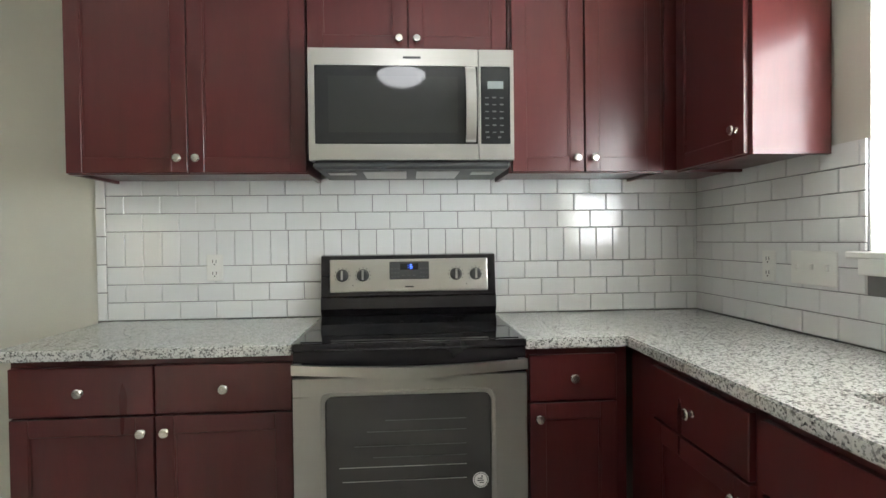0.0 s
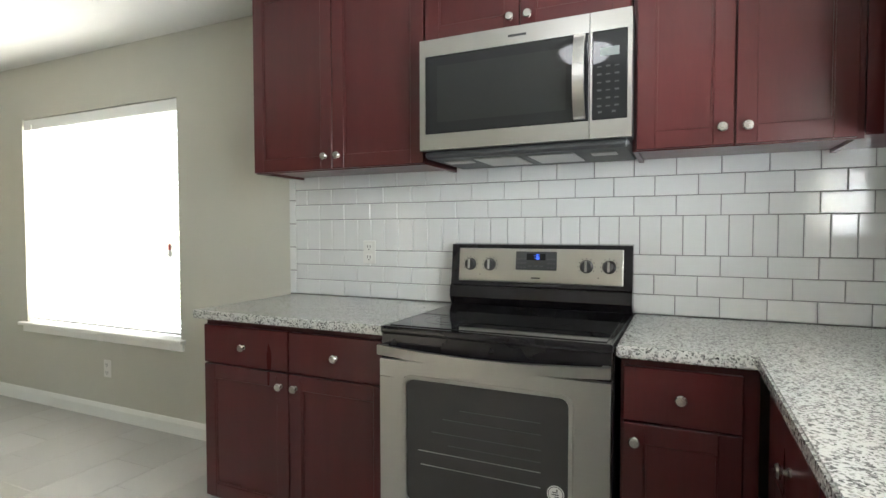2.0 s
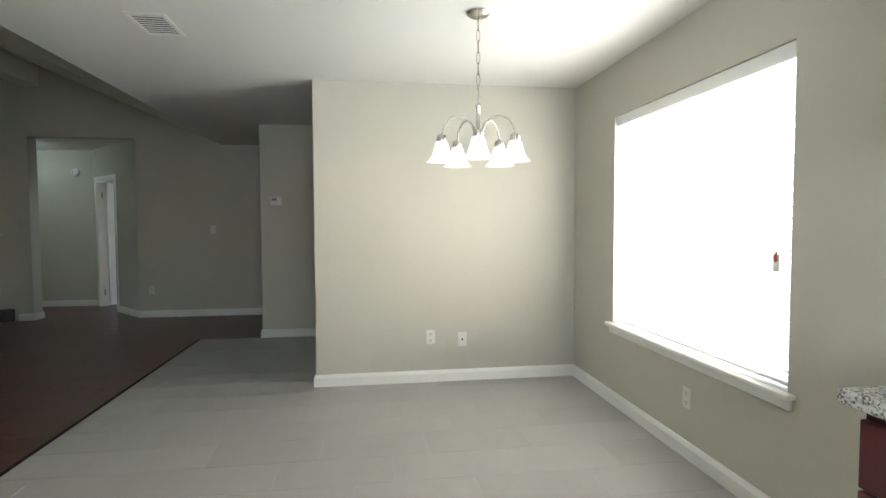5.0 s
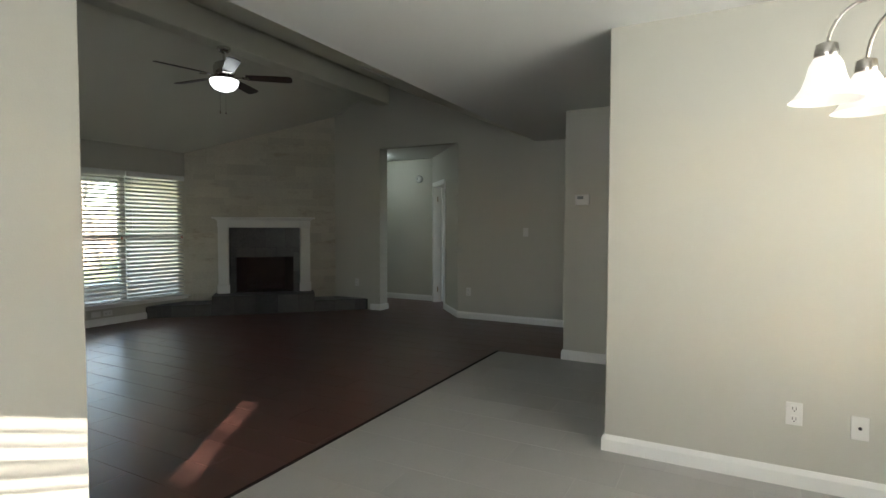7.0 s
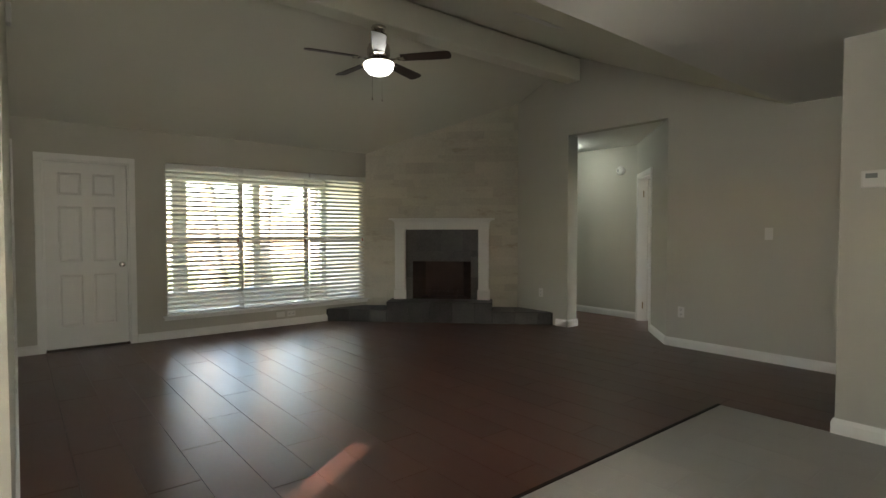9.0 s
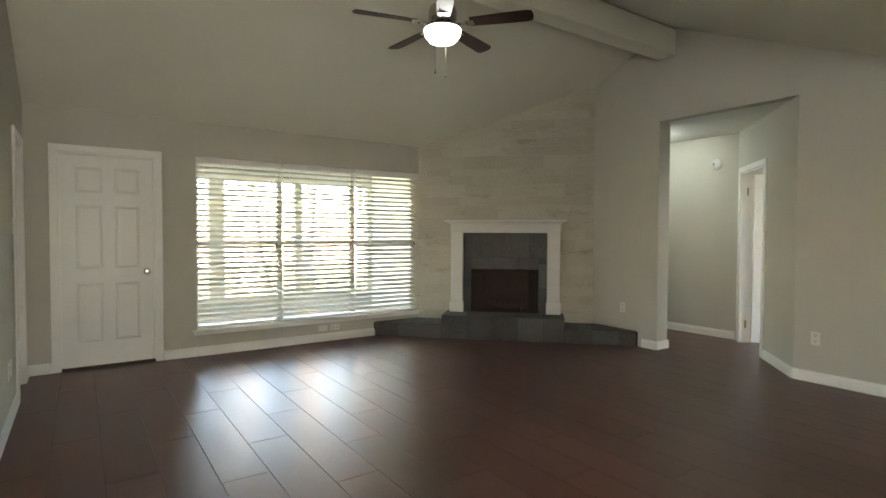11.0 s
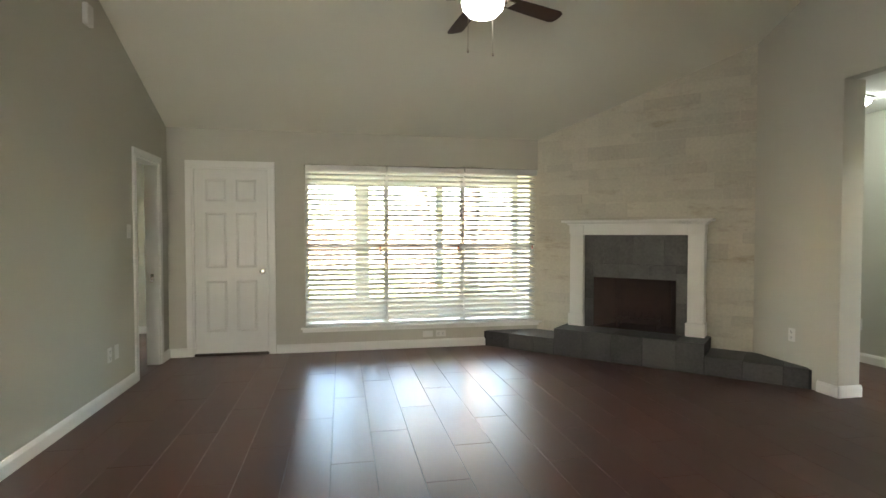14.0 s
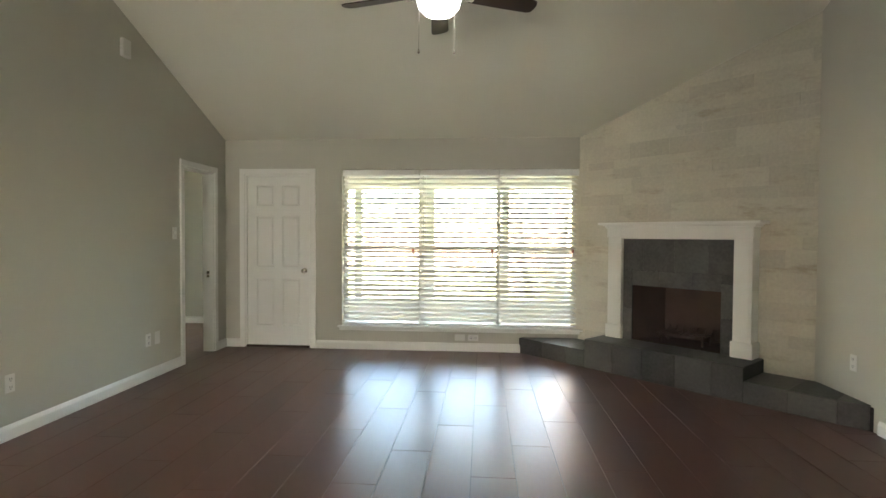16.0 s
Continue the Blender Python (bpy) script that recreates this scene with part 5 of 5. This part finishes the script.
sl, sr = s_at_far(FRONT), s_at_west(FRONT)
slb, srb = s_at_far(bd), s_at_west(bd)
slate_block("ledge_core", sl, slb, RL, RL, LEDGE - 0.008)
slate_block("raised_core", RL, RL, RR, RR, RAISE - 0.008)
slate_block("ledge_core", RR, RR, sr, srb, LEDGE - 0.008)


def slate_tile(s0, s1, a0, a1, kind, z, parent):
    """Front tile (a: heights) or top tile (a: depths out) of slate, 8 mm proud."""
    bm = bmesh.new()
    g = 0.0018
    if kind == "front":
        box(bm, s0 + g, s1 - g, -FRONT - 0.008, -FRONT + 0.002, a0 + g, a1 - g, bevel=0.0015)
    else:
        box(bm, s0 + g, s1 - g, -a1 + g, -a0 - g, z - 0.008, z + 0.0, bevel=0.0015)
    return part("slate_tile", bm, "slate", parent)


def tile_run(s0, s1, z, step=0.305):
    s = s0
    while s < s1 - 0.01:
        t = min(s + step, s1)
        slate_tile(s, t, 0.002, z - 0.0005, "front", z, hearth)
        slate_tile(s, t, bd + 0.004, FRONT + 0.010, "top", z, hearth)
        s = t


tile_run(sl + 0.02, RL - 0.003, LEDGE)
tile_run(RL, RR, RAISE)
tile_run(RR + 0.003, sr - 0.02, LEDGE)

fp = tagged(empty("fireplace", FM), "white mantel surround with dark slate round a sooty firebox", "fireplace")
OPW, OPH, FBW, FBH = 0.518, 1.285, 0.418, 0.828
# slate face with the firebox opening
bm = bmesh.new()
box(bm, -OPW, -FBW, 0.0, BRICK_D, RAISE, OPH)
box(bm, FBW, OPW, 0.0, BRICK_D, RAISE, OPH)
box(bm, -FBW, FBW, 0.0, BRICK_D, FBH, OPH)
part("surround_core", bm, "slate_joint", fp)


def face_tile(s0, s1, z0, z1):
    g = 0.0016
    part("slate_tile", B(s0 + g, s1 - g, -0.007, 0.002, z0 + g, z1 - g, bevel=0.0014), "slate", fp)


cols = [-OPW, -0.305, 0.0, 0.305, OPW]
for a, b in zip(cols, cols[1:]):
    face_tile(a, b, FBH + 0.15, OPH)
cols = [-OPW, -FBW, -0.14, 0.16, FBW, OPW]
for a, b in zip(cols[1:-1], cols[2:-1]):
    face_tile(a, b, FBH, FBH + 0.15)
for z0, z1 in ((RAISE, 0.60), (0.60, 0.90), (0.90, FBH + 0.15)):
    face_tile(-OPW, -FBW, z0, z1)
    face_tile(FBW, OPW, z0, z1)
# firebox
bm = bmesh.new()
dep = 0.42
for sgn in (-1, 1):
    prism(bm, [(sgn * FBW, 0.012), (sgn * (FBW + 0.024), 0.012), (sgn * (FBW - 0.10), dep), (sgn * (FBW - 0.13), dep)], RAISE + 0.006, FBH + 0.03)
box(bm, -FBW + 0.10, FBW - 0.10, dep, dep + 0.03, RAISE + 0.006, FBH + 0.03)
box(bm, -FBW, FBW, 0.012, dep, RAISE + 0.002, RAISE + 0.006)
box(bm, -FBW, FBW, 0.012, dep, FBH + 0.031, FBH + 0.05)
part("firebox", bm, "soot", fp, "soot-blackened firebox")
bm = bmesh.new()
for i in range(7):
    tube(bm, [(-0.21 + 0.07 * i, 0.12, RAISE + 0.095), (-0.21 + 0.07 * i, 0.33, RAISE + 0.095), (-0.21 + 0.07 * i, 0.37, RAISE + 0.14)], 0.008, 6)
for y in (0.15, 0.30):
    tube(bm, [(-0.24, y, RAISE + 0.085), (0.24, y, RAISE + 0.085)], 0.009, 6)
for x, y in ((-0.2, 0.15), (0.2, 0.15), (-0.2, 0.30), (0.2, 0.30)):
    tube(bm, [(x, y, RAISE + 0.004), (x, y, RAISE + 0.088)], 0.009, 6)
part("grate", bm, "soot", fp, "soot-covered iron fire grate")
# mantel
LEGO, LEGI = 0.675, 0.526
for sgn in (-1, 1):
    a, b = sorted((sgn * LEGI, sgn * LEGO))
    part("mantel_leg", B(a, b, -0.034, BRICK_D, RAISE, OPH + 0.02, bevel=0.003), "trim", fp)
    part("plinth_block", B(a - 0.014, b + 0.014, -0.050, BRICK_D, RAISE + 0.001, RAISE + 0.135, bevel=0.004), "trim", fp)
    part("leg_panel", B(a + 0.022, b - 0.022, -0.038, -0.0335, RAISE + 0.17, OPH - 0.02, bevel=0.002), "trim", fp)
part("frieze", B(-LEGO, LEGO, -0.034, BRICK_D, OPH, 1.390, bevel=0.003), "trim", fp)
for sgn in (-1, 1):
    a, b = sorted((sgn * (LEGI - 0.005), sgn * (LEGO + 0.006)))
    part("frieze_block", B(a, b, -0.044, BRICK_D, OPH + 0.012, 1.385, bevel=0.003), "trim", fp)
bm = bmesh.new()
box(bm, -LEGO - 0.012, LEGO + 0.012, -0.050, BRICK_D, 1.385, 1.397)
box(bm, -LEGO - 0.026, LEGO + 0.026, -0.064, BRICK_D, 1.3975, 1.411, bevel=0.005)
box(bm, -LEGO - 0.040, LEGO + 0.040, -0.080, BRICK_D, 1.4115, 1.421, bevel=0.004)
part("crown_moulding", bm, "trim", fp)
part("mantel_shelf", B(-0.752, 0.752, -0.110, BRICK_D, 1.4215, 1.446, bevel=0.004), "trim", fp, "white mantel shelf")

# stone wall behind it, from the far wall to the west wall
sw = empty("wall_stone", FM)
tagged(sw, "painted stone chimney wall set across the corner", "wall", kind="structure")
s0w, s1w = s_at_far(-BRICK_D), s_at_west(-BRICK_D)


def top_at(s):
    p = to_world(s, -BRICK_D)
    return vault(max(min(p.y, RIDGE[0]), YF)) + 0.03


bm = bmesh.new()
hole = (-FBW - 0.03, FBW + 0.03)
for a, b, z0 in ((s0w - 0.1, hole[0], 0), (hole[0], hole[1], FBH + 0.04), (hole[1], s1w + 0.1, 0)):
    prism(bm, [(a, BRICK_D + 0.012), (b, BRICK_D + 0.012), (b, BRICK_D + 0.11), (a, BRICK_D + 0.11)], z0, lambda x, y: top_at(x))
part("stone_backing", bm, "stone", sw)
rs = random.Random(7)
z = LEDGE
while z < 3.2:
    h = rs.choice((0.085, 0.11, 0.11, 0.16))
    s = s0w + rs.uniform(0.0, 0.1)
    while s < s1w - 0.04:
        w = rs.uniform(0.22, 0.62)
        e1 = min(s + w, s1w - 0.002)
        zt = min(z + h, top_at((s + e1) / 2) - 0.05, top_at(s) - 0.05 if s < 9 else 9)
        hidden = (z + h < 1.44 and s > -0.70 and e1 < 0.70) or (z < 0.93 and e1 > -0.48 and s < 0.48)
        if not hidden and zt - z > 0.03 and e1 - s > 0.05:
            pr = 0.001 + 0.005 * rs.random() ** 2 + (0.010 if rs.random() < 0.10 else 0)
            bm = bmesh.new()
            box(bm, s + 0.003, e1 - 0.003, BRICK_D + 0.012 - pr, BRICK_D + 0.02, z + 0.0025, zt - 0.0025, bevel=0.002)
            for v in bm.verts:
                if v.co.y < BRICK_D + 0.015:
                    v.co.y += rs.uniform(-0.002, 0.002)
                    v.co.z += rs.uniform(-0.003, 0.003)
                    v.co.x += rs.uniform(-0.004, 0.004)
            part("stone", bm, "stone", sw)
        s = e1
    z += h

# ---- outside ----
structure(part("ground", B(-300, 300, -300, 300, -0.40, -0.17), "grass"), "mown lawn round the house", "ground")
structure(part("porch_slab", B(-6.95, -1.0, -9.05, YF - 0.17, -0.168, -0.03, bevel=0.01), "concrete"), "pale concrete back porch slab", "patio")
structure(part("porch_roof", B(-7.1, -0.8, -9.3, YF - 0.17, 2.36, 2.46), "trim"), "white porch soffit", "roof")
structure(part("porch_wall", wall_with_hole(0, -6.95, -1.0, -9.05, -8.93, -0.03, 2.36, [(-6.74, -5.56, 0.27, 2.08), (-5.44, -4.36, 0.27, 2.08), (-4.14, -3.17, 0.27, 2.08), (-3.05, -1.95, 0.27, 2.08)]), "trim"), "white porch wall with open bays", "wall")
structure(part("porch_end_wall", B(-6.95, -6.83, -8.93, YF - 0.17, -0.03, 2.36), "trim"), "white painted end wall of the porch", "wall")


def build_tree(x, y, lean, h, seed):
    r = random.Random(seed)
    t = tagged(empty("tree", pose(x, y, -0.17)), "tall yard tree with a pale leaning trunk", "tree")
    bm = bmesh.new()
    pts, rad = [], []
    for i in range(9):
        u = i / 8
        pts.append((lean * u * h + 0.08 * math.sin(3 * u), 0.06 * math.cos(4 * u), h * u))
        rad.append(0.22 * (1 - 0.62 * u) + (0.18 if i == 0 else 0.03 if i == 1 else 0))
    tube(bm, pts, rad, 12)
    part("trunk", bm, "bark", t, smooth=True)
    tips = []
    bm = bmesh.new()
    for i in range(11):
        u = 0.45 + 0.55 * r.random()
        k = min(int(u * 8), 7)
        p = Vector(pts[k])
        an = r.uniform(0, 6.28)
        d = Vector((math.cos(an), math.sin(an), r.uniform(0.15, 0.7))) * r.uniform(1.2, 2.6)
        tube(bm, [p, p + d * 0.5 + Vector((0, 0, 0.1)), p + d], [0.08, 0.05, 0.015], 7)
        tips += [p + d * q for q in (0.55, 0.8, 1.0)]
    part("limbs", bm, "bark", t)
    verts, faces = [], []
    for tip in tips:
        for _ in range(26):
            c = tip + Vector((r.gauss(0, 0.45), r.gauss(0, 0.45), r.gauss(0, 0.32)))
            a = Vector((r.uniform(-1, 1), r.uniform(-1, 1), r.uniform(-1, 1))).normalized() * r.uniform(0.05, 0.10)
            b = a.cross(Vector((r.uniform(-1, 1), r.uniform(-1, 1), r.uniform(-1, 1)))).normalized() * 0.045
            n = len(verts)
            verts += [c - a, c + b, c + a, c - b]
            faces.append((n, n + 1, n + 2, n + 3))
    me = bpy.data.meshes.new("crown")
    me.from_pydata([tuple(v) for v in verts], [], faces)
    me.materials.append(M["leaf"])
    cr = new("crown", me)
    cr.parent = t
    cr["kind"] = "stuff"
    return t


build_tree(-6.65, -12.2, -0.13, 6.0, 3)
build_tree(-6.0, -13.4, 0.02, 6.5, 5)
build_tree(-11.0, -18.0, 0.02, 7.0, 9)
fe = tagged(empty("yard_fence", pose(0, -24, -0.17)), "weathered wooden board fence across the yard", "fence")
fbm = None
for i in range(150):
    if fbm is None:
        ob = part("board", B(-0.0718, 0.0718, -0.01, 0.01, 0.02, 1.85), "fence", fe)
        fbm = ob.data
    else:
        ob = new("board", fbm)
        ob.parent = fe
    ob.matrix_local = pose(-16 + i * 0.145, 0.004 * math.sin(i * 5.1), 0.02 * math.sin(i * 3.7))
for zr in (0.4, 1.4):
    part("rail", B(-16.1, 5.8, -0.06, -0.02, zr, zr + 0.09), "fence", fe)

# ---- floor and wall pieces ----
structure(part("floor_grout", B(XT - 0.003, XR, YT, YB, -0.0118, -0.0012), "floor_grout"), "pale grout bed between the floor tiles", "floor")
tf = empty("floor_tiles")
structure(tf, "large grey porcelain floor tiles laid in running bond", "floor")
TW, TL, G = 0.305, 0.61, 0.0021
tile_me = {}


def floor_piece(parent, name, material, x0, x1, y0, y1, g, z0=-0.012, bev=0.0012):
    w, l = round(x1 - x0, 4), round(y1 - y0, 4)
    key = (name, w, l)
    if key not in tile_me:
        bm = bmesh.new()
        box(bm, g, w - g, g, l - g, z0, 0.0)
        top = [f for f in bm.faces if f.normal.z > 0.5 or all(abs(v.co.z) < 1e-6 for v in f.verts)]
        bmesh.ops.bevel(bm, geom=list({ed for f in top for ed in f.edges}), offset=bev, segments=1, affect="EDGES")
        ob = part(name, bm, material, parent)
        tile_me[key] = ob.data
    else:
        ob = new(name, tile_me[key])
        ob.parent = parent
    ob.matrix_local = pose(x0, y0, 0)
    return ob


nx = 0
x = XT - 0.003
while x < XR:
    x1 = min(x + TW, XR)
    y = YT - TL * ((nx * 0.3333) % 1.0)
    while y < YB:
        a, b = max(y, YT), min(y + TL, YB)
        if b - a > 0.02 and not (x1 > 1.2 and a > -0.6) and not (x > -0.85 and b > 1.85 and a > 1.85):
            floor_piece(tf, "floor_tile", "floor_tile", x, x1, a, b, G, bev=0.0008)
        y += TL
    nx += 1
    x = x1
wf = empty("floor_planks")
structure(wf, "glossy dark walnut laminate planks", "floor")
structure(part("plank_underlay", B(-10.8, XL + 2.5, -7.9, YT, -0.0119, -0.006), "plank_gap"), "dark underlay between the planks", "floor")
structure(part("plank_underlay_entry", B(-10.8, XT - 0.003, YT, YB, -0.0119, -0.006), "plank_gap"), "dark underlay between the planks", "floor")
PW, PL, PG = 0.2445, 1.215, 0.0013
rp = random.Random(4)
x = XL
k = 0
while x > -10.6:
    x0 = x - PW
    y = YF - PL * ((k * 0.37) % 1.0)
    ytop = YT if x0 > XT - 0.2 else 0.6
    while y < ytop:
        a, b = max(y, YF - 0.02), min(y + PL, ytop)
        if b - a > 0.02:
            ob = floor_piece(wf, "plank", "plank", x0, x, a, b, PG, z0=-0.006, bev=0.0005)
            ob.matrix_local = pose(x0, a, rp.uniform(-0.0003, 0.0), rp.uniform(-0.004, 0.004), rp.uniform(-0.012, 0.012), 0)
        y += PL
    if x0 < XT - 0.003 < x and x0 > XT - 0.2:
        y = YT
        while y < 0.6:
            floor_piece(wf, "plank", "plank", x0, XT - 0.004, y, min(y + PL, 0.6), PG, z0=-0.006, bev=0.0005)
            y += PL
    x = x0
    k += 1
bm = bmesh.new()
for i in range(12):
    for j in range(5):
        box(bm, XL + 0.002 + i * PW, XL + (i + 1) * PW - 0.002, -7.9 + j * 0.9, -7.9 + (j + 1) * 0.9 - 0.002, -0.006, 0.0)
ob = part("plank_rest", bm, "plank", wf)
ob["kind"] = "stuff"
structure(part("floor_transition", B(XT - 0.003, XL, YT - 0.012, YT + 0.012, -0.004, 0.006, bevel=0.004), "plank_gap"), "slim dark strip between tile and planks", "trim")

# backsplash
bs = empty("backsplash")
structure(bs, "glossy white subway tile backsplash with dark grout", "backsplash")
T0, TT = YB - 0.0045, 0.0075
gb = part("grout_bed", B(-0.965, XR, YB - 0.0045, YB - 0.0005, 0.9, 1.530), "grout", bs)
bm = bmesh.new()
box(bm, XR - 0.0045, XR - 0.0005, 1.432, YB - 0.0005, 0.9, 1.541)
box(bm, XR - 0.0045, XR - 0.0005, -0.64, 1.432, 0.9, 1.13)
part("grout_bed", bm, "grout", bs)
wall_tiles = {}


def wall_tile(w, h, m):
    w, h = round(w, 4), round(h, 4)
    if (w, h) not in wall_tiles:
        bm = bmesh.new()
        gg, t = 0.0013, TT
        o = [(gg, gg), (w - gg, gg), (w - gg, h - gg), (gg, h - gg)]
        lv = [(0, 0.0), (0, t - 0.002), (0.0022, t)]
        rings = [[bm.verts.new((x_ + (i_ if x_ < w / 2 else -i_), -y_, z_ + (i_ if z_ < h / 2 else -i_))) for x_, z_ in o] for i_, y_ in lv]
        for r0, r1 in zip(rings, rings[1:]):
            for i in range(4):
                bm.faces.new((r0[i], r0[(i + 1) % 4], r1[(i + 1) % 4], r1[i]))
        bm.faces.new(rings[-1])
        ob = part("tile", bm, "tile", bs)
        wall_tiles[(w, h)] = ob.data
    else:
        ob = new("tile", wall_tiles[(w, h)])
        ob.parent = bs
    jit = rtile.uniform(-0.25, 0.25)
    ob.matrix_local = m @ pose(0, 0, 0, jit, 0, rtile.uniform(-0.2, 0.2))
    return ob


rtile = random.Random(11)
RH, TWW = 0.0783, 0.1545


def tile_rows(length, base, rows, ok):
    """base: matrix with x along the wall; rows: (z, height, width, first offset)."""
    for z, h, w, off in rows:
        s = -off
        while s < length - 0.004:
            a, b = max(s, 0), min(s + w, length)
            if b - a > 0.012 and ok(a, b, z, z + h):
                wall_tile(b - a, h, base @ pose(a, 0, z))
            s += w


zrow = 0.916
rows = []
for i in range(8):
    if i == 3:
        rows.append((zrow, TWW, RH, 0.0))
        zrow += TWW
    else:
        rows.append((zrow, RH, TWW, 0.0 if i % 2 == 0 else TWW / 2))
        zrow += RH
tile_rows(XR - 0.008 + 0.92, pose(-0.92, T0, 0), rows, lambda a, b, z, zz: not (zz > 1.60 and True))
for i in range(5):
    wall_tile(0.042, 0.122, pose(-0.963, T0, 0.916 + 0.1235 * i))
rows2 = []
zrow = 0.916
for i in range(8):
    rows2.append((zrow, RH, TWW, TWW - 0.05 if i % 2 == 0 else TWW / 2 - 0.05))
    zrow += RH
base2 = pose(XR - 0.0045, YB - 0.012, 0, 0, 0, -90)
tile_rows(YB - 0.012 - 1.434, base2, [r for r in rows2 if r[0] + r[1] > 1.14], lambda a, b, z, zz: True)
tile_rows(YB - 0.012 + 0.6, base2, [r for r in rows2 if r[0] + r[1] <= 1.14], lambda a, b, z, zz: True)
